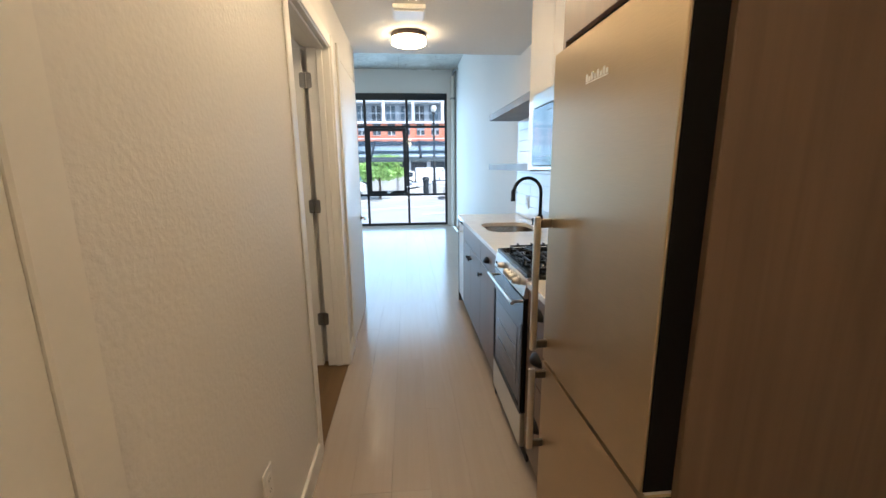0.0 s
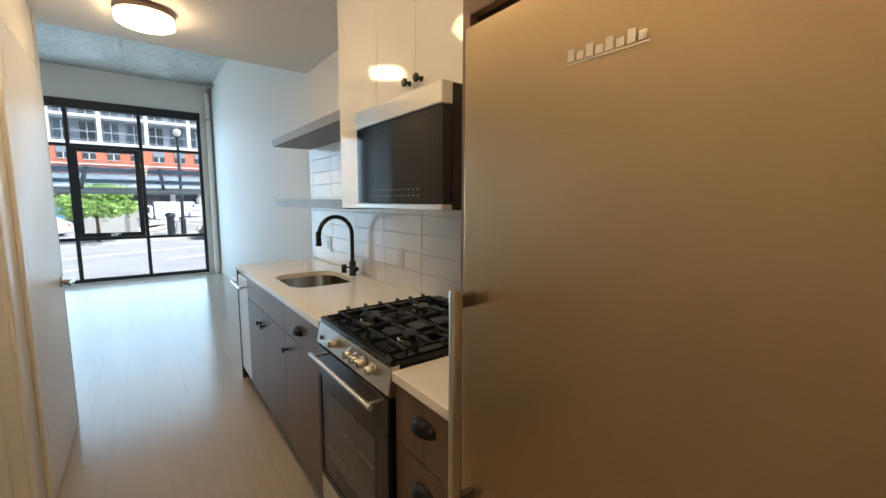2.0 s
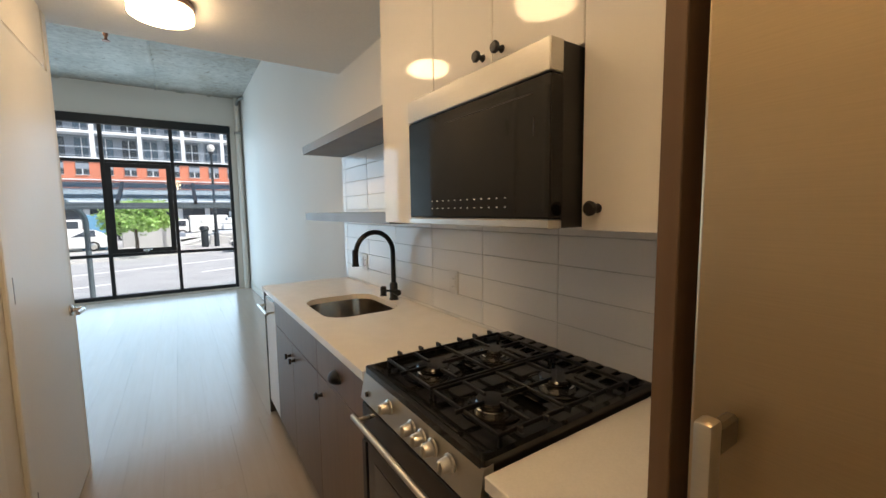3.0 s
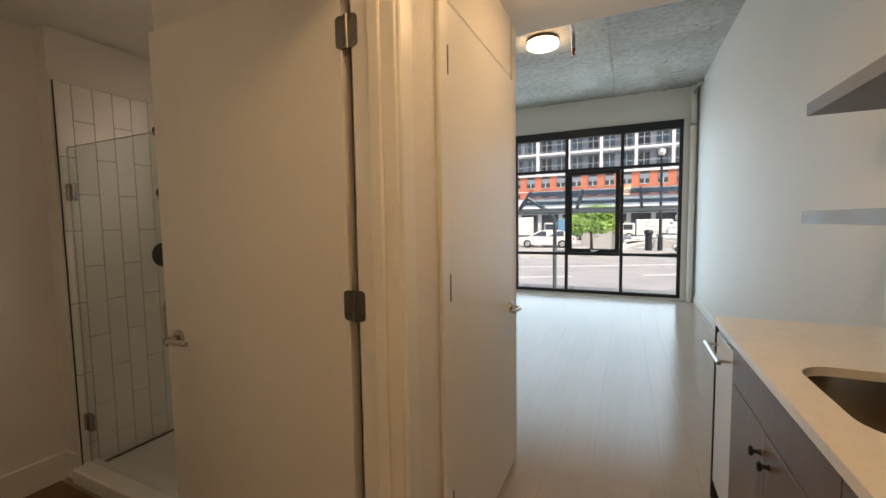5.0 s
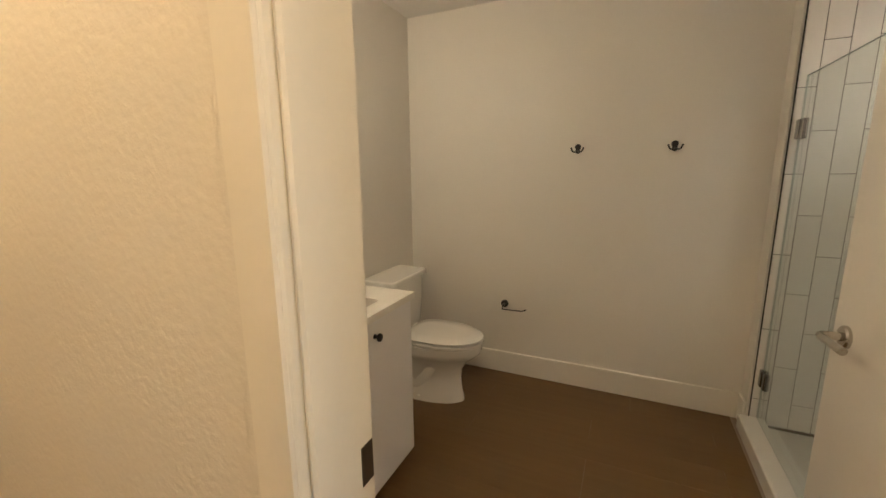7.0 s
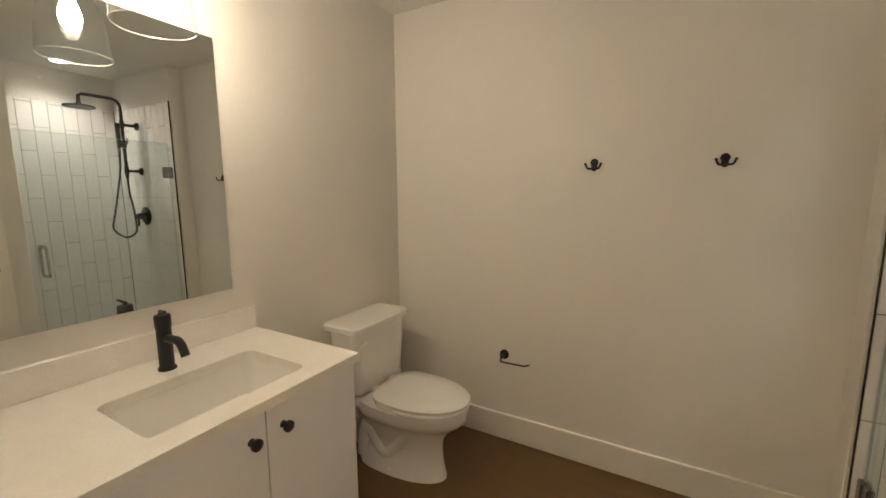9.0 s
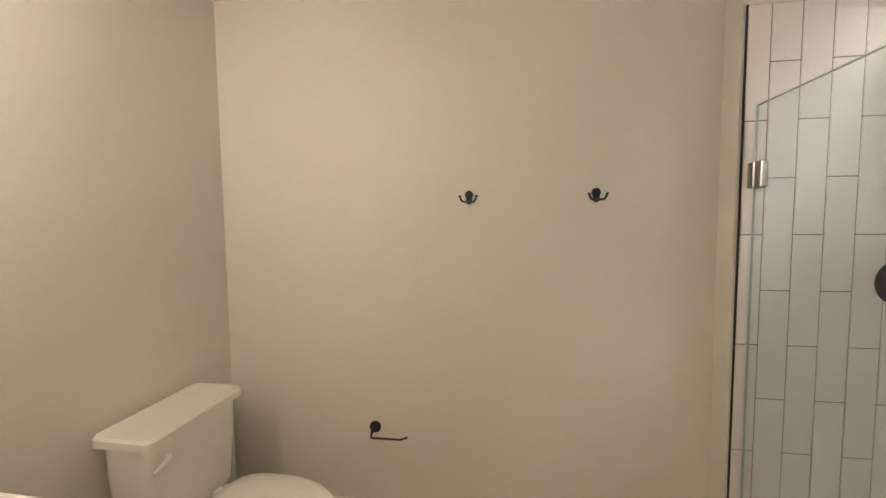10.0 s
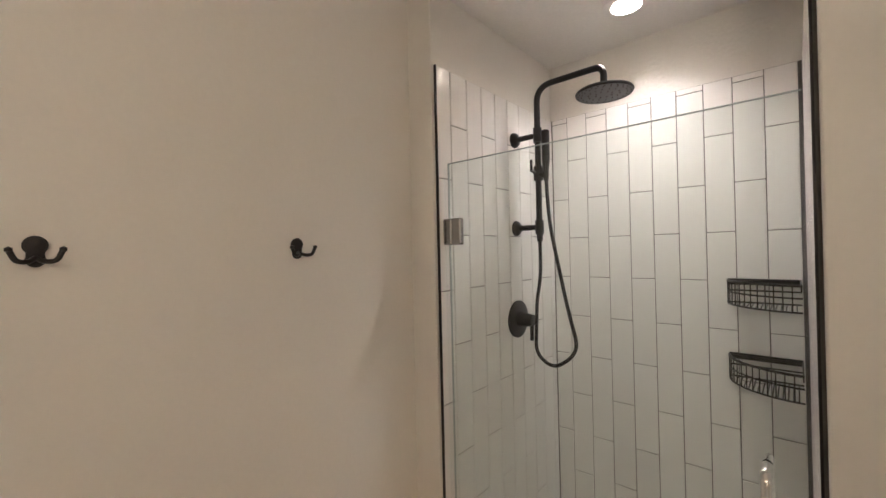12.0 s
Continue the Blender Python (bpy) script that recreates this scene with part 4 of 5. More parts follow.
def fridge():
    y0, y1 = -3.4055, -2.812
    f = thing("refrigerator", (0.3, -3.09, 0), "tall stainless steel fridge-freezer with bar handles", "refrigerator")
    part("cabinet", box(0.05, 0.6, y0 + 0.004, y1 - 0.004, 0.03, 1.717), M_CABEDGE, f)
    for z0, z1, name, lab in ((0.751, 1.72, "fridge_door", "brushed steel fridge door"), (0.06, 0.737, "freezer_drawer", "brushed steel freezer door")):
        dr = part(name, loft([[Vector((x, y, z)) for x, y in ((0.046, y0), (-0.049, y0), (-0.0512, y0 + 0.0008), (-0.052, y0 + 0.003), (-0.052, y1 - 0.003), (-0.0512, y1 - 0.0008), (-0.049, y1), (0.046, y1))] for z in (z0, z1)]),
                  M_FRIDGE, f, lab)
        # near-black sheet covering the steel door's side
        part("side_trim", box(-0.046, 0.045, y0 - 0.0024, y0 - 0.0004, z0 + 0.002, z1 - 0.002), M_FLATBLACK, dr, "thin black sheet over the door's side")
        a, b = (0.795, 1.245) if z0 > 0.5 else (0.42, 0.728)
        h = box(-0.11, -0.088, -2.855, -2.839, a, b, 0.005, 2)
        for zz in (a + 0.022, b - 0.022):
            # darker metal than the bar: stands in for the brown the bracket reflects
            part("bracket", box(-0.0885, -0.0515, -2.853, -2.841, zz - 0.014, zz + 0.014, 0.003), M_HINGE, dr, "short metal bracket, darkened as if reflecting brown")
        part("bar_handle", h, M_STEEL, dr, "vertical steel bar handle", True)
    part("door_gasket", box(-0.035, 0.046, y0 + 0.006, y1 - 0.006, 0.7375, 0.7505), M_PLASTIC, f, "pale gasket between the doors")
    badge = bmesh.new()
    for k in range(8):
        yy = -3.04 - k * 0.0145
        box(-0.0542, -0.0523, yy - 0.011, yy, 1.599 + 0.002, 1.619 - (0.006 if k % 2 else 0), 0.0006, bm=badge)
    box(-0.0535, -0.0523, -3.156, -3.038, 1.5975, 1.6, bm=badge)
    part("badge", badge, M_CHROME, f, "small raised chrome badge")
    return f


cooler = fridge()
# near-black sheet that fills the gap between fridge and tall panel
flank = part("side_wall", box(0.047, 0.6, -3.4078, -3.3975, 0.0, 1.742), M_FLATBLACK, cooler, "flat black sheet filling the gap between fridge and panel")
for zz in (0.62, 1.19):
    part("screw_head", lathe([(0, 0), (0.003, 0), (0.002, 0.0015), (0, 0.002)], (0.047, -3.402, zz), "-x", 10), M_STEEL, flank, "small bright screw head")
panel = thing("tall_panel", (0.32, -3.42, 0), "tall brown wood-grain cabinet panel beside the fridge", "panel")
part("board", box(0.0165, 0.628, -3.424, -3.4085, 0.0, CEIL - 0.003, 0.0012), M_CABWOOD, panel)
part("edge_band", box(0.014, 0.0163, -3.424, -3.4085, 0.0, CEIL - 0.003, 0.0006), M_CABWOOD, panel, "thin wood edge band")
side = thing("side_panel", (0.3, -2.76, 0), "thin brown wood panel between counter and fridge", "panel")
part("board", box(-0.003, 0.62, -2.771, -2.748, 0.0, CEIL - 0.003, 0.001), M_CABWOOD, side)
part("edge_band", box(-0.0052, -0.0032, -2.771, -2.748, 0.0, CEIL - 0.003, 0.0006), M_CABWOOD, side, "thin wood edge band")
over = thing("wall_cabinet", (0.3, -3.1, 1.76), "brown wood two-door cabinet above the fridge", "cabinet")
part("body", box(0.012, 0.617, -3.4025, -2.773, 1.746, CEIL - 0.003), M_CABEDGE, over)
for a, b, ky in ((-3.116, -2.775, -3.065), (-3.4025, -3.116, -3.167)):
    d = part("door", box(-0.01, 0.01, a + 0.0015, b - 0.0015, 1.768, CEIL - 0.006, 0.0015), M_CABWOOD, over)
    knob(d, -0.01, ky, 1.8)


# ---- bathroom ----
def vanity():
    v = thing("vanity_cabinet", (-1.65, -3.05, 0), "white vanity cabinet with two doors and a drawer stack", "cabinet")
    part("body", carcase(-2.18, -1.097, -3.328, -2.79, 0.06, 0.828), M_VANITY, v)
    part("toe_kick", box(-2.17, -1.097, -2.86, -2.85, 0.0, 0.06), M_CABEDGE, v)

    def vknob(p, x, z):
        part("knob", lathe([(0, 0), (0.011, 0), (0.008, 0.005), (0.006, 0.013), (0.0165, 0.02), (0.0165, 0.028), (0.01, 0.032), (0, 0.033)], (x, -2.77, z), "y", 18), M_BLACK, p, "round black knob", True)
    for a, b, kx in ((-2.178, -1.831, -1.883), (-1.828, -1.443, -1.783)):
        d_ = part("door", box(a, b, -2.789, -2.77, 0.062, 0.825, 0.0015), M_VANITY, v)
        vknob(d_, kx, 0.757)
    for z0, z1 in ((0.64, 0.825), (0.352, 0.637), (0.062, 0.349)):
        d_ = part("drawer_front", box(-1.44, -1.1, -2.789, -2.77, z0, z1, 0.0015), M_VANITY, v)
        zc = (z0 + z1) / 2 - 0.005
        part("pull", tube(bend([(-1.36, -2.77, zc), (-1.36, -2.742, zc), (-1.2, -2.742, zc), (-1.2, -2.77, zc)], 0.02), 0.0065, 10), M_BLACK, d_, "black arched pull", True)
    return v


vanity()
vt = thing("bathroom_countertop", (-1.65, -3.04, 0.83), "white quartz vanity top with backsplash", "countertop")
BAS = rounded(-1.803, -2.972, 0.223, 0.142, 0.03, 0.86, 5)
part("slab", plate_with_hole(ray_rect(-1.803, -2.964, -2.192, -1.097, -3.329, -2.755, BAS, 0.86), BAS, 0.83, 0.86), M_QUARTZ, vt)
part("backsplash", box(-2.192, -1.097, -3.329, -3.309, 0.861, 0.953, 0.0015), M_QUARTZ, vt)
basin = thing("basin", (-1.803, -2.964, 0.7), "white rectangular undermounted basin", "sink")
part("bowl", loft([rounded(-1.803, -2.972, 0.245, 0.162, 0.035, 0.829, 5), rounded(-1.803, -2.972, 0.226, 0.145, 0.03, 0.8285, 5), rounded(-1.803, -2.972, 0.217, 0.137, 0.035, 0.77, 5),
                   rounded(-1.803, -2.972, 0.2, 0.12, 0.045, 0.72, 5), rounded(-1.803, -2.972, 0.15, 0.07, 0.04, 0.708, 5), rounded(-1.803, -2.972, 0.02, 0.02, 0.019, 0.702, 5)], open_top=True), M_PORCELAIN, basin, smooth=True)
part("drain", lathe([(0, 0), (0.024, 0), (0.022, 0.004), (0, 0.004)], (-1.803, -2.964, 0.703), "z", 16), M_CHROME, basin)
bf = thing("basin_faucet", (-1.8, -3.2, 0.86), "matte black single-hole basin faucet", "faucet")
part("body", lathe([(0, 0), (0.026, 0), (0.026, 0.006), (0.021, 0.01), (0.021, 0.135), (0.023, 0.138), (0.023, 0.172), (0.02, 0.176), (0, 0.176)], (-1.8, -3.2, 0.86), "z", 22), M_BLACK, bf, smooth=True)
part("spout", tube(bend([(-1.8, -3.19, 0.962), (-1.8, -3.11, 0.968), (-1.8, -3.085, 0.925)], 0.035), 0.0125, 12), M_BLACK, bf, smooth=True)
part("lever", tube([(-1.8, -3.205, 1.033), (-1.8, -3.21, 1.044), (-1.795, -3.17, 1.05)], [0.006, 0.006, 0.004], 10), M_BLACK, bf, smooth=True)
mirror = thing("mirror", (-1.68, -3.3205, 1.035), "large frameless rectangular mirror above the vanity", "mirror")
part("glass", box(-2.11, -1.25, -3.3205, -3.3145, 1.037, 1.96, 0.001), M_MIRROR, mirror)
part("backing", box(-2.09, -1.27, -3.3285, -3.3207, 1.05, 1.94), M_CABEDGE, mirror, "dark mirror backing")
mirror.rotation_euler[2] = radians(1.0)


def vanity_light():
    x, y, zr = -1.8, -3.075, 1.847
    v = thing("wall_sconce", (x, -3.33, 2.15), "black wall sconce with clear glass shade above the mirror", "wall lamp")
    part("back_plate", lathe([(0, 0), (0.06, 0), (0.06, 0.008), (0.05, 0.014), (0, 0.014)], (x, -3.33, 2.16), "y", 24), M_BLACK, v, "round black back plate", True)
    part("arm", tube(bend([(x, -3.316, 2.16), (x, y, 2.16), (x, y, 2.1)], 0.05), 0.009, 12), M_BLACK, v, smooth=True)
    part("socket", lathe([(0, 0), (0.022, 0), (0.024, 0.03), (0.02, 0.06), (0, 0.06)], (x, y, 2.11), "-z", 18), M_BLACK, v, smooth=True)
    prof = [(0.03, 0.21), (0.05, 0.2), (0.075, 0.165), (0.088, 0.1), (0.094, 0.04), (0.098, 0.0)]
    bm = lathe(prof + [(0.0955, 0.0005), (0.0915, 0.04), (0.0855, 0.1), (0.0725, 0.1635), (0.048, 0.198), (0.03, 0.2075)], (x, y, zr), "z", 40)
    shade = part("shade", bm, M_SHADEGLASS, v, "clear glass bell shade", True)
    shade.visible_shadow = False
    part("rim", tube([(x + 0.0968 * math.cos(a), y + 0.0968 * math.sin(a), zr) for a in [2 * math.pi * k / 40 for k in range(41)]], 0.0011, 6), M_PORCELAIN, shade, "bright ground rim of the glass", True)
    part("bulb", lathe([(0, 0), (0.012, 0.002), (0.024, 0.02), (0.03, 0.045), (0.026, 0.07), (0.015, 0.1), (0.013, 0.12), (0, 0.122)], (x, y, zr + 0.075), "z", 20), M_BULB, v, "glowing bulb", True)
    return v


vanity_light()


def oval(cx, y_back, y_front, half, z, n=32, back=0.62):
    """An elongated seat outline: blunt at the back, round at the front."""
    pts = []
    ym = y_back + (y_front - y_back) * 0.42
    for k in range(n):
        a = 2 * math.pi * k / n
        s, c = math.sin(a), math.cos(a)
        y = ym + (y_front - ym) * s if s >= 0 else ym + (ym - y_back) * (-(abs(s) ** back))
        pts.append(Vector((cx + half * math.copysign(abs(c) ** (1.0 if s >= 0 else 0.75), c), y, z)))
    return pts


def toilet():
    cx = -2.76
    t = thing("toilet", (cx, -3.0, 0), "white two-piece toilet with closed lid", "toilet")
    ped = loft([oval(cx, -3.24, -2.735, 0.118, 0.0), oval(cx, -3.24, -2.737, 0.114, 0.025), oval(cx, -3.235, -2.748, 0.1, 0.07), oval(cx, -3.225, -2.755, 0.094, 0.15), oval(cx, -3.22, -2.748, 0.098, 0.21),
                oval(cx, -3.215, -2.712, 0.122, 0.262), oval(cx, -3.21, -2.66, 0.158, 0.3), oval(cx, -3.21, -2.634, 0.178, 0.325), oval(cx, -3.2, -2.626, 0.184, 0.345), oval(cx, -3.2, -2.624, 0.185, 0.384)])
    part("bowl", ped, M_PORCELAIN, t, smooth=True)
    for sx in (-1, 1):
        trap = tube(bend([(cx + sx * 0.05, -2.9, 0.27), (cx + sx * 0.052, -2.96, 0.16), (cx + sx * 0.056, -3.03, 0.08), (cx + sx * 0.058, -3.1, 0.14), (cx + sx * 0.055, -3.15, 0.24), (cx + sx * 0.05, -3.19, 0.12), (cx + sx * 0.045, -3.2, 0.03)], 0.07), 0.05, 16)
        part("trapway", trap, M_PORCELAIN, t, smooth=True)
        part("bolt_cap", lathe([(0, 0), (0.014, 0), (0.013, 0.008), (0.007, 0.013), (0, 0.014)], (cx + sx * 0.105, -3.0, 0.022), "z", 12), M_PORCELAIN, t, smooth=True)
    part("seat", loft([oval(cx, -3.085, -2.624, 0.184, 0.3875), oval(cx, -3.09, -2.616, 0.189, 0.392), oval(cx, -3.09, -2.616, 0.189, 0.404), oval(cx, -3.085, -2.622, 0.184, 0.408)]), M_PORCELAIN, t, "white toilet seat", True)
    part("lid", loft([oval(cx, -3.09, -2.628, 0.18, 0.414, back=0.5), oval(cx, -3.095, -2.617, 0.188, 0.417, back=0.5), oval(cx, -3.095, -2.617, 0.188, 0.427, back=0.5), oval(cx, -3.088, -2.628, 0.178, 0.433, back=0.5), oval(cx, -3.05, -2.7, 0.1, 0.435, back=0.5)]), M_PORCELAIN, t, "closed white lid", True)
    for dx in (-0.07, 0.07):
        part("seat_hinge", tube([(cx + dx - 0.02, -3.11, 0.413), (cx + dx + 0.02, -3.11, 0.413)], 0.013, 10), M_PORCELAIN, t, smooth=True)
    part("deck", box(cx - 0.16, cx + 0.16, -3.29, -3.09, 0.33, 0.4, 0.03, 3), M_PORCELAIN, t, smooth=True)
    tank = part("tank", loft([rounded(cx, -3.2, 0.165, 0.075, 0.04, 0.4), rounded(cx, -3.2, 0.188, 0.086, 0.045, 0.43), rounded(cx, -3.2, 0.204, 0.094, 0.05, 0.6), rounded(cx, -3.2, 0.208, 0.098, 0.05, 0.732)]), M_PORCELAIN, t, smooth=True)
    part("tank_lid", loft([rounded(cx, -3.2, 0.212, 0.104, 0.03, 0.733), rounded(cx, -3.2, 0.221, 0.113, 0.03, 0.739), rounded(cx, -3.2, 0.221, 0.113, 0.03, 0.764), rounded(cx, -3.2, 0.214, 0.106, 0.026, 0.772)]), M_PORCELAIN, t, "white tank lid", True)
    lv = lathe([(0, 0), (0.014, 0), (0.014, 0.01), (0, 0.012)], (cx + 0.15, -3.103, 0.69), "y", 14)
    tube([(cx + 0.15, -3.088, 0.69), (cx + 0.16, -3.083, 0.688), (cx + 0.215, -3.083, 0.67)], [0.007, 0.008, 0.006], 10, lv)
    part("flush_lever", lv, M_PLASTIC, tank, "white flush lever", True)
    return t


toilet()


def coat_hook(y, z=1.53):
    h = thing("coat_hook", (-3.22, y, z), "matte black double coat hook on the white wall", "hook", "coat hooks")
    bm = lathe([(0, 0), (0.0135, 0), (0.014, 0.005), (0.011, 0.009), (0, 0.01)], (-3.22, y, z - 0.014), "x", 18)
    lathe([(0, 0), (0.017, 0), (0.0178, 0.005), (0.014, 0.009), (0, 0.011)], (-3.22, y, z + 0.012), "x", 20, bm)
    box(-3.22, -3.211, y - 0.0125, y + 0.0125, z - 0.014, z + 0.012, 0.002, bm=bm)
    part("back_plate", bm, M_BLACK, h, smooth=True)
    for s in (-1, 1):
        p = bend([(-3.213, y, z - 0.01), (-3.19, y + s * 0.01, z - 0.018), (-3.182, y + s * 0.026, z - 0.017), (-3.18, y + s * 0.034, z + 0.004)], 0.014)
        prong = tube(p, 0.0045, 10)
        lathe([(0, -0.005), (0.0055, -0.003), (0.0055, 0.003), (0, 0.006)], p[-1], "z", 10, prong)
        part("prong", prong, M_BLACK, h, smooth=True)
    return h


hook_a = coat_hook(-2.18)
copy_thing(hook_a, pose(-3.22, -1.672, 1.53))
tp = thing("toilet_paper_holder", (-3.22, -2.61, 0.505), "matte black open-arm toilet paper holder on the wall", "holder")
part("rose", lathe([(0, 0), (0.026, 0), (0.026, 0.008), (0.022, 0.011), (0.008, 0.012), (0.008, 0.05), (0, 0.05)], (-3.22, -2.612, 0.507), "x", 22), M_BLACK, tp, smooth=True)
part("arm", tube(bend([(-3.175, -2.612, 0.507), (-3.163, -2.618, 0.482), (-3.163, -2.48, 0.484), (-3.163, -2.45, 0.498)], 0.01), 0.0045, 10), M_BLACK, tp, smooth=True)

# ---- shower ----
single("shower_curb", box(-3.11, -2.144, -1.26, -1.14, 0.0, 0.085, 0.008, 2), M_PORCELAIN, "low white curb of the shower", "curb", "structure")
single("shower_pan", many([(-3.11, -2.144, -1.14, -0.33, 0.0, 0.035)], 0.006), M_PORCELAIN, "white acrylic shower pan", "shower pan", "structure")
gl = thing("shower_door", (-2.6, -1.19, 0.09), "frameless clear glass shower door with chrome hinges", "shower door")
pane = part("pane", box(-3.078, -2.168, -1.184, -1.175, 0.095, 1.814, 0.002), M_SHGLASS, gl, "clear glass pane")
pane.visible_shadow = False
part("polished_edge", many([(-3.078, -2.168, -1.1835, -1.1755, 1.8142, 1.8162), (-3.0801, -3.0781, -1.1835, -1.1755, 0.095, 1.8162)]), M_GLASSEDGE, pane, "pale polished glass edge")
for hz in (0.32, 1.58):
    part("hinge", many([(-3.099, -3.062, -1.195, -1.164, hz - 0.045, hz + 0.045), (-3.066, -3.025, -1.191, -1.168, hz - 0.045, hz + 0.045)], 0.004), M_GLASSHINGE, gl, "square metal glass hinge")
h = tube(bend([(-2.235, -1.175, 0.86), (-2.235, -1.124, 0.86), (-2.235, -1.124, 1.06), (-2.235, -1.175, 1.06)], 0.03), 0.0095, 12)
tube(bend([(-2.235, -1.184, 0.86), (-2.235, -1.235, 0.86), (-2.235, -1.235, 1.06), (-2.235, -1.184, 1.06)], 0.03), 0.0095, 12, h)
part("pull_handle", h, M_CHROME, gl, "chrome D-shaped pull handle", True)
part("seal_strip", many([(-3.099, -3.08, -1.183, -1.176, 0.095, 1.80), (-3.078, -2.168, -1.182, -1.177, 0.087, 0.094)]), M_SHADEGLASS, gl, "clear plastic seal")

sh = thing("shower_set", (-3.1, -0.71, 1.2), "matte black exposed shower column with rain head and hand shower", "shower")
AY = -0.71
XC = -2.985
part("riser", tube(bend([(XC, AY, 1.545), (XC, AY, 2.193), (-2.708, AY, 2.193), (-2.708, AY, 2.12)], 0.07, 8), 0.0125, 14), M_BLACK, sh, smooth=True)
part("rain_head", lathe([(0, 0), (0.014, 0), (0.02, 0.02), (0.06, 0.028), (0.1, 0.034), (0.103, 0.04), (0.1, 0.046), (0, 0.046)], (-2.708, AY, 2.132), "-z", 36), M_BLACK, sh, "round flat rain shower head", True)
nz = bmesh.new()
for r_, n_ in ((0.03, 8), (0.055, 14), (0.08, 20), (0.092, 26)):
    for k in range(n_):
        a = 2 * math.pi * k / n_
        lathe([(0, 0), (0.003, 0), (0.002, 0.003), (0, 0.003)], (-2.708 + r_ * math.cos(a), AY + r_ * math.sin(a), 2.0855), "-z", 6, nz)
part("nozzles", nz, M_CABEDGE, sh, kind="stuff")
for zz in (1.605, 1.99):
    m_ = lathe([(0, 0), (0.033, 0), (0.033, 0.006), (0.026, 0.018), (0.012, 0.024), (0.011, 0.105), (0, 0.105)], (-3.1, AY, zz), "x", 22)
    tube([(XC, AY, zz - 0.03), (XC, AY, zz + 0.03)], 0.018, 16, m_)
    part("wall_mount", m_, M_BLACK, sh, smooth=True)
sl = tube([(XC, AY, 1.80), (XC, AY, 1.86)], 0.02, 16)
tube([(XC, AY, 1.822), (XC + 0.045, AY - 0.012, 1.822)], 0.013, 12, sl)
tube([(XC - 0.005, AY - 0.015, 1.83), (XC - 0.005, AY - 0.05, 1.835), (XC - 0.005, AY - 0.05, 1.88)], [0.007, 0.006, 0.005], 10, sl)
part("slider", sl, M_BLACK, sh, smooth=True)
part("hand_shower", lathe([(0, 0), (0.0105, 0), (0.012, 0.05), (0.0165, 0.08), (0.0165, 0.2), (0.012, 0.205), (0, 0.205)], (XC + 0.042, AY - 0.014, 1.795), "z", 18), M_BLACK, sh, smooth=True)
hose = bend([(XC + 0.042, AY - 0.014, 1.795), (XC + 0.044, AY, 1.62), (XC + 0.11, AY + 0.01, 1.27), (XC + 0.155, AY + 0.01, 1.1), (XC + 0.05, AY, 1.02), (XC - 0.03, AY, 1.07), (XC - 0.02, AY, 1.3), (XC, AY, 1.4), (XC, AY, 1.55)], 0.09, 8)
part("hose", tube(hose, 0.0075, 10), M_BLACK, sh, "black flexible hose", True)
vl = lathe([(0, 0), (0.08, 0), (0.08, 0.006), (0.075, 0.009), (0.03, 0.01), (0.028, 0.05), (0.024, 0.075), (0, 0.076)], (-3.1, AY, 1.21), "x", 36)
tube([(-3.032, AY, 1.21), (-3.032, AY, 1.125)], 0.008, 10, vl)
part("mixer_valve", vl, M_BLACK, sh, "round black mixer plate with lever", True)


def caddy(z):
    """A quarter-round corner basket of black wire on the shower's back wall."""
    c = thing("shower_caddy", (-2.165, -0.345, z), "black wire corner caddy in the shower", "caddy", "corner caddies")
    R, cx, cy = 0.212, -2.17, -0.345
    arcp = [(cx - R * math.cos(a), cy - R * math.sin(a)) for a in [math.pi / 2 * k / 14 for k in range(15)]]
    for zz in (z, z + 0.045, z + 0.085):
        part("rail", tube([(cx, cy - 0.005, zz)] + [(x, y - 0.004, zz) for x, y in arcp] + [(cx - 0.004, cy - R, zz)], 0.0045 if zz > z + 0.06 else 0.003, 8), M_BLACK, c)
    part("back_strip", many([(cx - R, cx, cy - 0.004, cy, z + 0.066, z + 0.088), (cx - 0.004, cx, cy - R, cy - 0.0045, z + 0.066, z + 0.088)]), M_BLACK, c)
    bm = bmesh.new()
    for x, y in arcp[1:-1]:
        tube([(x, y - 0.004, z), (x, y - 0.004, z + 0.085)], 0.002, 6, bm)
    part("wire_bars", bm, M_BLACK, c, kind="stuff")
    bm = bmesh.new()
    for k in range(1, 16):
        dx = R * k / 16
        tube([(cx - dx, cy - 0.003, z), (cx - dx, cy - math.sqrt(R * R - dx * dx), z)], 0.002, 6, bm)
    part("base_wires", bm, M_BLACK, c, kind="stuff")
    return c


caddy(1.295)
caddy(1.012)


def downlight(x, y):
    dl = thing("downlight", (x, y, BATHCEIL), "small round recessed downlight, lit, in the bathroom ceiling", "downlight")
    part("rim", lathe([(0.054, 0.003), (0.086, 0.003), (0.086, 0.0), (0.084, -0.003), (0.058, -0.005), (0.054, -0.003)], (x, y, BATHCEIL - 0.003), "z", 32, ring=True), M_PLASTIC, dl, "white trim ring", True)
    part("can", lathe([(0.054, 0.0), (0.0575, 0.0), (0.0575, 0.08), (0.001, 0.08), (0.001, 0.076), (0.054, 0.076)], (x, y, BATHCEIL), "z", 32, ring=True), M_PLASTIC, dl, "white inner baffle")
    part("lens", lathe([(0, 0), (0.052, 0), (0.052, 0.004), (0, 0.004)], (x, y, BATHCEIL + 0.055), "z", 28), M_SPOT, dl, "glowing round lens")
    return dl


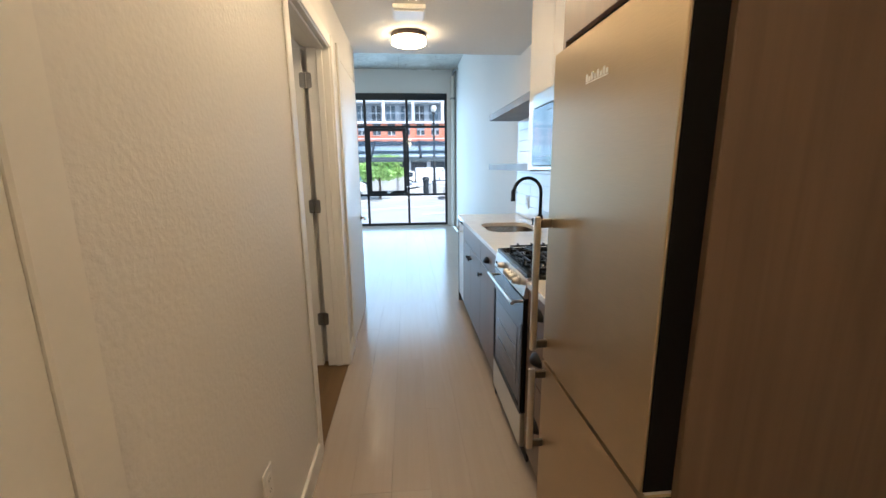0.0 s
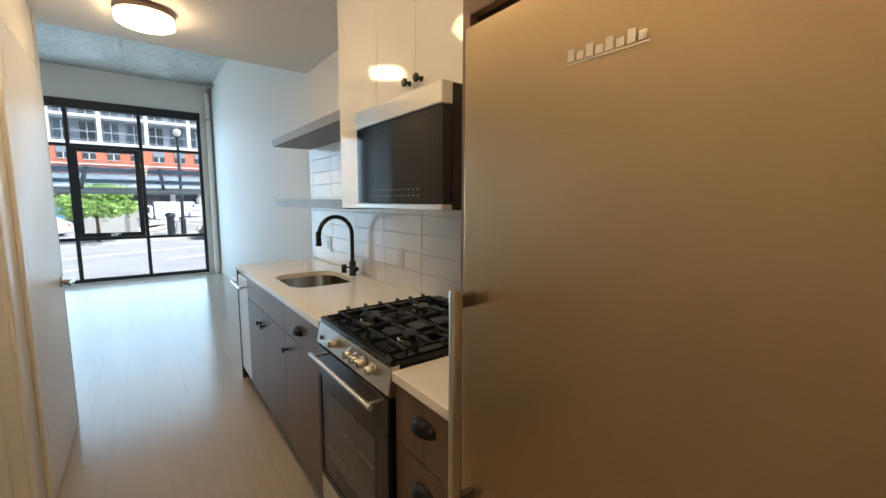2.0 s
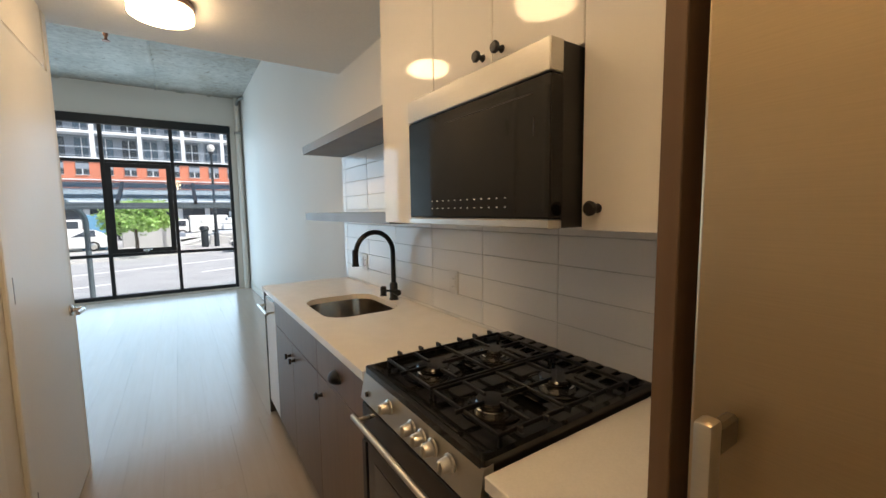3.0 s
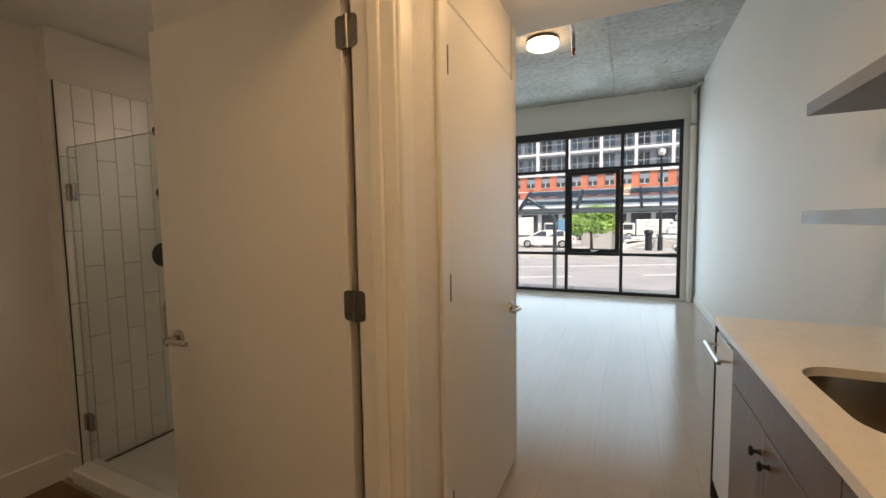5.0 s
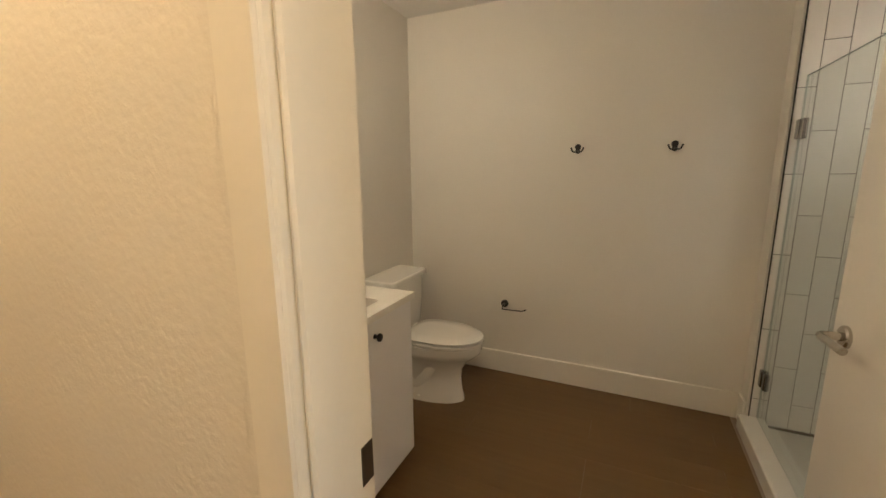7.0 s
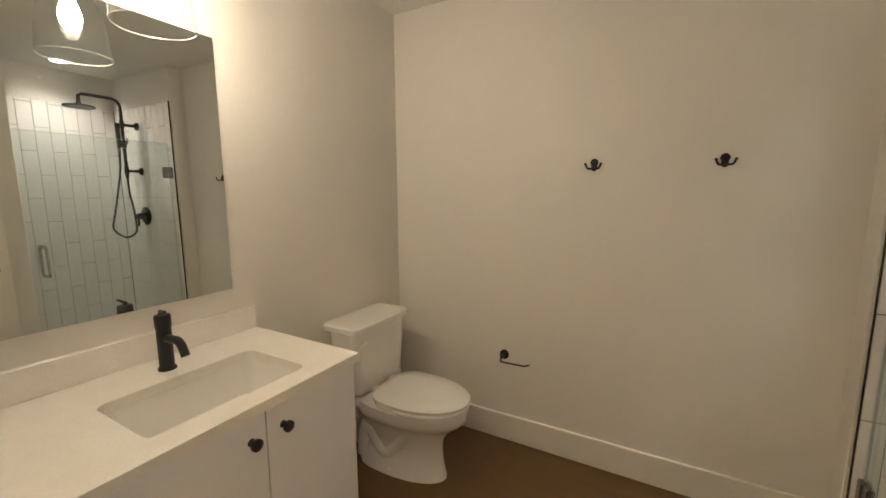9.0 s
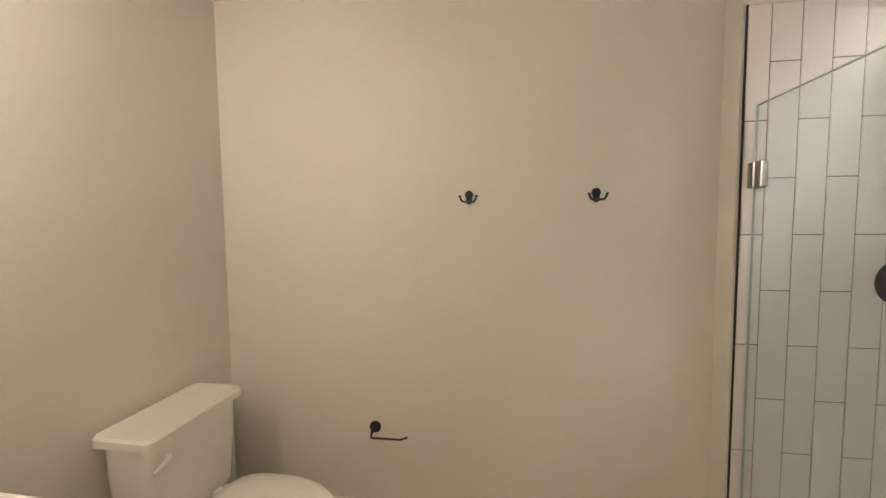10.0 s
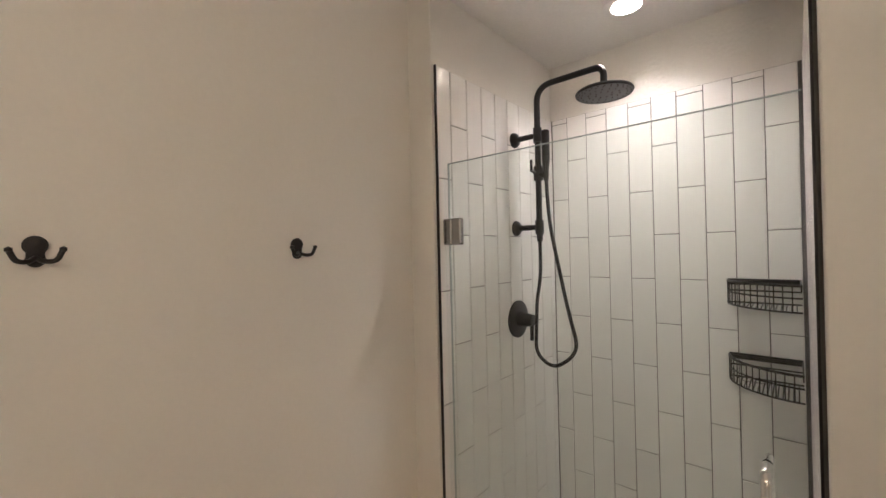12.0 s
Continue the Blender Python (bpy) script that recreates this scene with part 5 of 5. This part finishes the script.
downlight(DLX, DLY)
fan = thing("ceiling_fan_grille", (-1.9, -2.3, BATHCEIL), "square white exhaust fan grille in the bathroom ceiling", "vent")
part("housing", box(-2.03, -1.77, -2.43, -2.17, BATHCEIL - 0.02, BATHCEIL, 0.006), M_PLASTIC, fan)
for k in range(7):
    part("slat", box(-2.01, -1.79, -2.415 + k * 0.034, -2.393 + k * 0.034, BATHCEIL - 0.027, BATHCEIL - 0.021, 0.002), M_PLASTIC, fan)

# ---- outdoors ----
GZ = -0.95

def prism(outline, z0, z1):
    """An upright block over a ground outline."""
    return loft([[Vector((x, y, z0)) for x, y in outline], [Vector((x, y, z1)) for x, y in outline]])


SLANT = 0.466                     # the street runs at a slant to the window


def along(off, x):
    return off + SLANT * x


NEAR, FAR = 11.2, 25.2
single("ground", box(-400, 400, 5.8, 900, GZ - 0.4, GZ - 0.12), M_PAVE, "pale concrete ground of the street", "ground", "structure")
single("road", prism([(-40, 6.0), (-10.9, 6.0), (-10.9, along(NEAR, -10.9)), (40, along(NEAR, 40)), (40, along(FAR, 40)), (-40, along(FAR, -40))], GZ - 0.119, GZ), M_ASPHALT, "light grey asphalt street", "road", "structure")
single("pavement", prism([(-10.8, 5.85), (60, 5.85), (60, along(NEAR, 60)), (40, along(NEAR, 40)), (-10.8, along(NEAR, -10.8) + 0.02)], GZ - 0.119, GZ + 0.13), M_PAVE, "concrete pavement before the building", "pavement", "structure")
single("pavement_far", prism([(-30, along(FAR, -30)), (36, along(FAR, 36)), (36, along(FAR + 4.5, 36)), (-30, along(FAR + 4.5, -30))], GZ - 0.119, GZ + 0.13), M_PAVE, "concrete pavement across the street", "pavement", "structure")
single("ground_site", prism([(-30, along(FAR + 4.5, -30)), (36, along(FAR + 4.5, 36)), (36, 49.6), (-30, 49.6)], GZ - 0.119, GZ), M_PAVE, "pale bare ground of the construction site", "ground", "structure")
bm = prism([(-30, along(19.7, -30)), (36, along(19.7, 36)), (36, along(19.86, 36)), (-30, along(19.86, -30))], GZ, GZ + 0.006)
for k in range(-4, 7):
    xa, xb = k * 5 + 0.2, k * 5 + 2.6
    me_ = prism([(xa, along(15.75, xa)), (xb, along(15.75, xb)), (xb, along(15.92, xb)), (xa, along(15.92, xa))], GZ, GZ + 0.006)
    tmp = bpy.data.meshes.new("tmp")
    me_.to_mesh(tmp)
    me_.free()
    bm.from_mesh(tmp)
    bpy.data.meshes.remove(tmp)
single("road_line", bm, M_LINE, "white painted lane lines on the street", "road marking", "structure")

BY = 50.0


def apartment():
    b = thing("apartment_building", (0, BY, GZ), "apartment block with orange siding below and white balcony frame above", "building")
    X0, X1 = -42.0, 42.0
    part("podium", box(X0, X1, BY, BY + 9, GZ, 4.05), M_PALECLAD, b)
    part("orange_wall", box(X0, X1, BY - 0.05, BY + 9, 4.05, 6.85), M_ORANGE, b, "orange siding")
    part("upper_wall", box(X0, X1, BY + 1.5, BY + 9, 6.85, 20.0), M_BLUEGREY, b)
    part("roof", box(X0 - 0.4, X1 + 0.4, BY - 0.3, BY + 9.4, 20.0, 20.4), M_PALECLAD, b)
    ridge = bmesh.new()
    for k in range(11):
        box(X0, X1, BY - 0.085, BY - 0.05, 4.1 + k * 0.25, 4.135 + k * 0.25, bm=ridge)
    part("siding_ridges", ridge, M_ORANGE, b, kind="stuff")
    part("white_band", box(X0, X1, BY - 0.14, BY - 0.06, 4.9, 5.0), M_PALECLAD, b)
    for k in range(-18, 19):
        x = 0.87 + k * 1.88
        for z0, z1 in ((5.42, 5.98), (6.52, 6.8), (4.2, 4.68)):
            w = part("window", box(x, x + 1.0, BY - 0.12, BY - 0.06, z0, z1), M_DARKWIN, b)
            if z1 - z0 > 0.5:
                part("window_frame", many([(x - 0.04, x + 1.04, BY - 0.16, BY - 0.125, z0 - 0.05, z0), (x + 0.46, x + 0.54, BY - 0.16, BY - 0.125, z0, z1)]), M_PALECLAD, w)
        part("dark_panel", box(x, x + 1.0, BY - 0.13, BY - 0.06, 5.985, 6.515), M_BLUEGREY, b, "blue-grey spandrel panel")
    for fl in range(5):
        z = 6.85 + fl * 2.62
        part("floor_slab", box(X0, X1, BY - 0.25, BY + 1.5, z, z + 0.28), M_PALECLAD, b)
        rail = many([(X0, X1, BY - 0.2, BY - 0.15, z + 1.22, z + 1.3), (X0, X1, BY - 0.2, BY - 0.15, z + 0.42, z + 0.47)])
        part("railing", rail, M_BALC, b, "blue-grey balcony railing")
    for k in range(-10, 11):
        x = 0.27 + k * 3.78
        part("column", box(x, x + 0.34, BY - 0.28, BY + 0.3, 6.85, 20.0), M_PALECLAD, b)
    for fl in range(4):
        z = 7.13 + fl * 2.62
        for k in range(-20, 21):
            x = 0.75 + k * 1.89
            part("balcony_door", box(x, x + 1.15, BY + 1.38, BY + 1.49, z, z + 2.05), M_FARGLASS if k % 3 else M_DARKWIN, b)
            part("mullion", box(x + 0.52, x + 0.6, BY + 1.3, BY + 1.37, z, z + 2.05), M_PALECLAD, b)
            if (k * 7 + fl) % 5 < 2:
                part("screen", many([(x + 1.2 + i * 0.13, x + 1.26 + i * 0.13, BY + 0.35, BY + 0.42, z, z + 2.33) for i in range(4)]), M_BALC, b, "upright slatted screen")
    for k in range(-14, 15):
        part("shop_glazing", box(k * 2.6, k * 2.6 + 2.1, BY - 0.14, BY - 0.02, GZ + 0.15, 2.0), M_DARKWIN, b)
    part("awning", box(X0, X1, BY - 0.75, BY - 0.02, 2.35, 2.75), M_BLUEGREY, b)
    return b


apartment()


def shelter():
    s = thing("bus_shelter", (-0.8, 9.6, GZ + 0.13), "steel and glass bus shelter canopy on the near pavement", "shelter")
    X0, X1 = -3.25, 8.0
    for x in (-2.28, 3.6):
        part("post", tube(bend([(x, 9.5, GZ + 0.13), (x, 9.5, 1.5), (x - 0.75, 9.4, 2.02)], 0.3), 0.055, 12), M_CANOPY, s, smooth=True)
    part("front_beam", box(X0, X1, 9.0, 9.07, 1.60, 1.70, 0.01), M_CANOPY, s)
    part("back_beam", box(X0, X1, 10.35, 10.45, 2.12, 2.24, 0.01), M_CANOPY, s)
    part("middle_beam", box(X0, X1, 9.66, 9.73, 1.82, 1.92, 0.01), M_CANOPY, s)
    part("gutter", box(X0, X1, 8.93, 8.99, 1.55, 1.62, 0.01), M_CANOPY, s)
    for k in range(8):
        x = X0 + 0.05 + k * 1.55
        part("rafter", loft([[Vector((x, 9.0, 1.66)), Vector((x + 0.07, 9.0, 1.66)), Vector((x + 0.07, 9.0, 1.76)), Vector((x, 9.0, 1.76))],
                             [Vector((x, 10.4, 2.16)), Vector((x + 0.07, 10.4, 2.16)), Vector((x + 0.07, 10.4, 2.28)), Vector((x, 10.4, 2.28))]]), M_POLE, s)
        if k < 7:
            part("roof_pane", loft([[Vector((x + 0.07, 9.0, 1.745)), Vector((x + 1.55, 9.0, 1.745)), Vector((x + 1.55, 9.0, 1.76)), Vector((x + 0.07, 9.0, 1.76))],
                                    [Vector((x + 0.07, 10.4, 2.265)), Vector((x + 1.55, 10.4, 2.265)), Vector((x + 1.55, 10.4, 2.28)), Vector((x + 0.07, 10.4, 2.28))]]), M_CANGLASS, s, "grey translucent roof pane")
    return s


shelter()


def tree(x, y, trunk, height, spread, seed, label):
    rnd = random.Random(seed)
    t = thing("tree", (x, y, GZ + 0.13), label, "tree", "street trees")
    z0 = GZ + 0.1
    tr = tube([(x, y, z0), (x + 0.03, y, z0 + trunk * 0.6), (x, y + 0.02, z0 + trunk), (x + 0.05, y, z0 + height * 0.8)], [0.1, 0.08, 0.07, 0.02], 8)
    tips = []
    for k in range(11):
        a, u = rnd.random() * 6.28, 0.45 + 0.5 * rnd.random()
        base = Vector((x, y, z0 + trunk + (height - trunk) * 0.5 * rnd.random()))
        tip = Vector((x + spread * u * math.cos(a), y + spread * u * math.sin(a), z0 + trunk + (height - trunk) * (0.15 + 0.75 * rnd.random())))
        tube([base, (base + tip) / 2 + Vector((0, 0, 0.1)), tip], [0.04, 0.025, 0.01], 6, tr)
        tips.append(tip)
    part("trunk", tr, M_BARK, t, smooth=True)
    verts, faces = [], []
    for tip in tips + [Vector((x, y, z0 + height * 0.85))]:
        for k in range(950):
            p = tip + Vector((rnd.gauss(0, 0.26) * spread / 1.5, rnd.gauss(0, 0.26) * spread / 1.5, rnd.gauss(0, 0.17)))
            d = Vector((rnd.gauss(0, 1), rnd.gauss(0, 1), rnd.gauss(0, 0.7))).normalized()
            e = d.cross(Vector((rnd.gauss(0, 1), rnd.gauss(0, 1), rnd.gauss(0, 1)))).normalized()
            s = 0.07 + 0.07 * rnd.random()
            i = len(verts)
            verts += [p - d * s, p + e * s * 0.55, p + d * s, p - e * s * 0.55]
            faces.append((i, i + 1, i + 2, i + 3))
    me = bpy.data.meshes.new("crown")
    me.from_pydata([v - ORIGIN[t.name] for v in verts], [], faces)
    me.materials.append(M_LEAF)
    cr = new("crown", me)
    cr.parent = t
    cr["kind"] = "stuff"
    return t


tree(-2.46, 24.6, 1.3, 2.95, 1.45, 4, "small street tree with bright green leaves")
tree(5.9, 38.5, 1.4, 3.6, 1.3, 9, "distant small street tree")
tree(-12.0, 26.0, 1.4, 3.6, 1.6, 12, "small street tree further along the pavement")


def wheel(c, r, parent):
    w = part("wheel", lathe([(0, -0.1), (r * 0.62, -0.1), (r * 0.66, -0.11), (r * 0.97, -0.1), (r, -0.06), (r, 0.06), (r * 0.97, 0.1), (r * 0.66, 0.11), (r * 0.62, 0.1), (0, 0.1)], c, "y", 24), M_TYRE, parent, smooth=True)
    rim = lathe([(0, -0.118), (r * 0.2, -0.118), (r * 0.6, -0.106), (r * 0.62, -0.1), (0, -0.1)], c, "y", 24)
    part("rim", rim, M_STEEL, w, "silver wheel rim", True)


def car(x, y, label, paint, length=4.7, group=""):
    c = thing("car", (x, y, GZ), label, "car", group)
    k = length / 4.7
    z = GZ

    def side(pts, w0, w1, yc):
        return loft([[Vector((x + px * k, yc + s, z + pz)) for px, pz in pts] for s in (-w0, w0)])
    body = [(-2.3, 0.35), (-2.35, 0.62), (-2.2, 0.82), (-1.3, 0.93), (1.75, 0.98), (2.25, 0.92), (2.35, 0.6), (2.3, 0.3), (1.9, 0.22), (-1.95, 0.22)]
    bmb = side(body, 0.88, 0.88, y)
    bmesh.ops.bevel(bmb, geom=list(bmb.edges), offset=0.05, segments=2, affect="EDGES")
    part("body", bmb, paint, c, smooth=True)
    cab = [(-1.35, 0.93), (-0.55, 1.38), (-0.1, 1.46), (0.9, 1.44), (1.35, 1.34), (2.05, 0.97)]
    vs = [[Vector((x + px * k, y + s * (0.84 - 0.2 * (pz - 0.93) / 0.5), z + pz)) for px, pz in cab] for s in (-1, 1)]
    part("cabin", loft(vs), paint, c)
    for a, b2 in (((-1.1, 0.98), (-0.42, 1.36)), ((0.3, 0.98), (1.0, 1.36))):
        q = bmesh.new()
        yy = y - 0.845
        pts = [(a[0], 0.97, 0.0), (a[0] + 1.25, 0.97, 0.0), (min(b2[0] + 0.6, a[0] + 1.2), 1.37, 0.165), (b2[0] + 0.1, 1.37, 0.165)]
        f = [q.verts.new((x + px * k, yy + dy - 0.006, z + pz)) for px, pz, dy in pts]
        g = [q.verts.new((x + px * k, yy + dy + 0.01, z + pz)) for px, pz, dy in pts]
        q.faces.new(f)
        q.faces.new(g[::-1])
        for i in range(4):
            q.faces.new((f[i], g[i], g[(i + 1) % 4], f[(i + 1) % 4]))
        bmesh.ops.recalc_face_normals(q, faces=q.faces)
        part("side_window", q, M_DARKWIN, c)
    for px in (-1.45, 1.4):
        for s in (-0.8, 0.8):
            wheel((x + px * k, y + s, z + 0.33), 0.33, c)
    part("headlight", box(x - 2.36 * k, x - 2.2 * k, y - 0.86, y - 0.6, z + 0.62, z + 0.76, 0.02), M_PLASTIC, c)
    part("taillight", box(x + 2.22 * k, x + 2.37 * k, y - 0.88, y - 0.62, z + 0.68, z + 0.84, 0.02), M_ORANGE, c)
    return c


car(4.45, 25.1, "dark parked car across the street", M_CARPAINT)
car(-6.6, 32.2, "white parked car on the site across the street", M_WHITEPAINT)


def street_lamp(x, y):
    s = thing("street_lamp", (x, y, GZ + 0.13), "dark street lamp post with one globe lantern", "street lamp")
    z = GZ + 0.13
    part("pole", tube([(x, y, z), (x, y, z + 0.9), (x, y, z + 0.95), (x, y, 5.4)], [0.16, 0.15, 0.1, 0.075], 12), M_POLE, s, smooth=True)
    part("collar", lathe([(0, 0), (0.12, 0), (0.16, 0.1), (0.14, 0.16), (0, 0.16)], (x, y, 5.38), "z", 14), M_POLE, s, smooth=True)
    part("globe", lathe([(0, 0), (0.14, 0.03), (0.24, 0.22), (0.2, 0.4), (0, 0.5)], (x, y, 5.54), "z", 16), M_PLASTIC, s, smooth=True)
    return s


street_lamp(1.65, 28.4)
bo = thing("litter_bin", (0.95, 28.3, GZ + 0.13), "dark cylindrical litter bin on the far pavement", "bin")
part("drum", lathe([(0, 0), (0.2, 0), (0.22, 0.05), (0.22, 1.1), (0.29, 1.15), (0.29, 1.28), (0.2, 1.4), (0, 1.42)], (0.95, 28.3, GZ + 0.13), "z", 18), M_POLE, bo, smooth=True)


def site():
    rnd = random.Random(5)
    w = thing("retaining_wall", (0, 34, GZ), "broken pale concrete walls on the construction site", "wall")
    x = -24.0
    while x < 10:
        ln, hgt = 1.2 + 3.2 * rnd.random(), 0.5 + 1.5 * rnd.random() ** 1.5
        yy = 32.5 + 3 * rnd.random()
        part("block", box(x, x + ln, yy, yy + 0.5, GZ - 0.12, GZ + hgt + 0.2, 0.04), rnd.choice((M_PAVE, M_PAVE, M_PALECLAD, M_BLUEGREY)), w)
        x += ln * (0.75 + 0.7 * rnd.random())
    for k in range(14):
        rx, ry, s_ = -13 + 21 * rnd.random(), 31.5 + 3 * rnd.random(), 0.4 + 0.7 * rnd.random()
        rub = thing("rubble_block", (rx, ry, GZ), "tilted pale block of building material on the site", "block", "site blocks")
        bmr = box(rx - s_, rx + s_, ry - s_ * 0.5, ry + s_ * 0.5, GZ - 0.3, GZ + s_ * 0.9, 0.05)
        bmesh.ops.rotate(bmr, verts=bmr.verts, cent=(rx, ry, GZ), matrix=Matrix.Rotation(rnd.uniform(-0.3, 0.3), 3, "Y"))
        part("block", bmr, rnd.choice((M_PAVE, M_PALECLAD, M_WHITEPAINT, M_SITEBLUE)), rub)
    bl = thing("concrete_block", (-1.75, 31.2, GZ), "large pale concrete block with a sloping top behind the tree", "block")
    part("block", loft([[Vector((x_, y_, z_)) for x_, z_ in ((-2.75, GZ - 0.12), (-0.78, GZ - 0.12), (-0.8, 0.7), (-1.3, 0.62), (-2.75, -0.15))] for y_ in (30.9, 32.0)]), M_PAVE, bl)
    heap = thing("slab_heap", (1.2, 33.5, GZ), "heap of tilted white building slabs", "heap")
    for k in range(7):
        hx, hz = 0.2 + 0.36 * k, GZ + 0.12 + 0.3 * min(k, 5)
        bmh = box(hx - 1.0, hx + 0.8, 32.9 + 0.1 * k, 34.3, hz, hz + 0.22, 0.03)
        bmesh.ops.rotate(bmh, verts=bmh.verts, cent=(hx, 33.5, hz), matrix=Matrix.Rotation(-0.25 + 0.06 * k, 3, "Y"))
        part("slab", bmh, M_WHITEPAINT, heap)
    part("footing", box(-0.6, 2.9, 33.0, 34.2, GZ - 0.12, GZ + 0.6, 0.05), M_WHITEPAINT, heap)
    pl = thing("stacked_slabs", (5, 37, GZ), "stacked pale building slabs on the construction site", "stack")
    for k in range(6):
        part("slab", box(2.0 + k * 0.35, 8.5 - k * 0.5, 36.0, 38.0, GZ - 0.1 + k * 0.55, GZ + 0.35 + k * 0.55, 0.03), M_PALECLAD, pl)
    for i, (x, y, l_, hh, m_) in enumerate(((-14, 40, 6.0, 2.6, M_WHITEPAINT), (-7.5, 44, 5.5, 2.4, M_SITEBLUE), (-20, 42, 5.0, 2.8, M_WHITEPAINT), (0.5, 46, 5.0, 2.2, M_WHITEPAINT), (12, 44, 6, 2.6, M_SITEBLUE), (8, 45.5, 4, 2.4, M_WHITEPAINT))):
        t = thing("site_truck", (x, y, GZ), "boxy site truck parked across the street", "truck", "site vehicles")
        part("box_body", box(x, x + l_ * 0.7, y, y + 2.2, GZ + 0.7, GZ + hh, 0.06), m_, t)
        part("cab", box(x - l_ * 0.28, x - 0.1, y + 0.05, y + 2.1, GZ + 0.5, GZ + hh * 0.82, 0.12), M_WHITEPAINT, t)
        part("cab_window", box(x - l_ * 0.25, x - 0.35, y + 0.03, y + 0.05, GZ + hh * 0.5, GZ + hh * 0.76), M_DARKWIN, t)
        for wx in (x - l_ * 0.14, x + l_ * 0.5):
            wheel((wx, y + 0.15, GZ + 0.33), 0.45, t)


site()


# ---- tiles and planks ----
def tile_run(parent, u0, u1, z0, z1, cu, cz, phase_u, phase_z, brick, put, gap=0.0025):
    """Lays tiles over a rectangle. brick: half-height offset from column to column, else stacked."""
    k0 = math.floor((u0 - phase_u) / cu) - 1
    for i in range(k0, k0 + int((u1 - u0) / cu) + 4):
        a, b = max(u0, phase_u + i * cu), min(u1, phase_u + (i + 1) * cu)
        if b - a < 0.012:
            continue
        off = cz / 2 if (brick and i % 2) else 0
        j0 = math.floor((z0 - phase_z - off) / cz) - 1
        for j in range(j0, j0 + int((z1 - z0) / cz) + 4):
            c, d2 = max(z0, phase_z + off + j * cz), min(z1, phase_z + off + (j + 1) * cz)
            if d2 - c < 0.006:
                continue
            put((a + b) / 2, (c + d2) / 2, b - a - gap, d2 - c - gap)


splash = thing("wall_splashback", (0.63, -1.3, 0.914), "white glossy stacked tile splashback", "wall", kind="structure")
part("grout_bed", box(0.6215, 0.63, -2.746, 0.03, 0.885, 1.834), M_GROUTPALE, splash, "pale grout")
part("upper_board", box(0.62, 0.63, -1.389, 0.03, 1.886, CEIL), M_WALL, splash)
tile_run(splash, -2.746, 0.03, 0.9155, 1.833, 0.4075, 0.1015, -2.483, 0.925, False,
         lambda u, z, w, hh: piece("tile", (0.006, w, hh), (0.621, u, z), M_TILE, splash))

TOP = 2.158
shower_l = thing("wall_tiles_left", (-3.11, -0.7, 0), "white vertical tiles on the shower's plumbing wall", "wall", kind="structure")
part("grout_bed", box(-3.11, -3.1035, -1.21, -0.33, 0.03, TOP), M_GROUT, shower_l, "grey grout")
part("edge_trim", box(-3.108, -3.0985, -1.2135, -1.21, 0.03, TOP), M_BLACK, shower_l, "thin black edge trim")
tile_run(shower_l, -1.21, -0.342, 0.05, TOP, 0.094, 0.394, -1.136, 0.389, True,
         lambda u, z, w, hh: piece("tile", (0.007, w, hh), (-3.1035, u, z), M_TILE, shower_l), 0.003)
shower_b = thing("wall_tiles_back", (-2.6, -0.33, 0), "white vertical tiles on the shower's back wall", "wall", kind="structure")
part("grout_bed", box(-3.103, -2.151, -0.3365, -0.33, 0.03, TOP), M_GROUT, shower_b, "grey grout")
tile_run(shower_b, -3.099, -2.155, 0.05, TOP, 0.0952, 0.38, -3.021, 0.424, True,
         lambda u, z, w, hh: piece("tile", (w, 0.007, hh), (u, -0.3365, z), M_TILE, shower_b), 0.003)
shower_r = thing("wall_tiles_right", (-2.144, -0.7, 0), "white vertical tiles on the shower's far side wall", "wall", kind="structure")
part("grout_bed", box(-2.1505, -2.144, -1.2, -0.337, 0.03, TOP), M_GROUT, shower_r, "grey grout")
part("edge_trim", box(-2.1555, -2.1505, -1.2035, -1.2, 0.03, TOP), M_BLACK, shower_r, "thin black edge trim")
tile_run(shower_r, -1.2, -0.342, 0.05, TOP, 0.094, 0.394, -1.136, 0.389, True,
         lambda u, z, w, hh: piece("tile", (0.007, w, hh), (-2.1505, u, z), M_TILE, shower_r), 0.003)


def planks(x0, x1, y0, y1, width, length, material, seed):
    rnd = random.Random(seed)
    n = math.ceil((x1 - x0) / width)
    for i in range(n):
        a, b = x0 + i * width, min(x1, x0 + (i + 1) * width)
        y = y0 - rnd.choice((0.1, 0.3, 0.5, 0.7, 0.9, 1.1))
        while y < y1:
            c, d2 = max(y, y0), min(y + length, y1)
            if d2 - c > 0.03:
                piece("plank", (b - a - 0.0005, d2 - c - 0.0005, 0.0065), ((a + b) / 2, (c + d2) / 2, -0.00325), material, floor, 0.0003)
            y += length


planks(-0.965, 0.628, -5.3, -0.05, 0.178, 1.22, M_FLOOR, 3)
planks(-3.4, 0.628, -0.05, 5.4, 0.178, 1.22, M_FLOOR, 4)
planks(-3.22, -0.966, -3.33, -1.27, 0.178, 1.22, M_BATHFLOOR, 5)
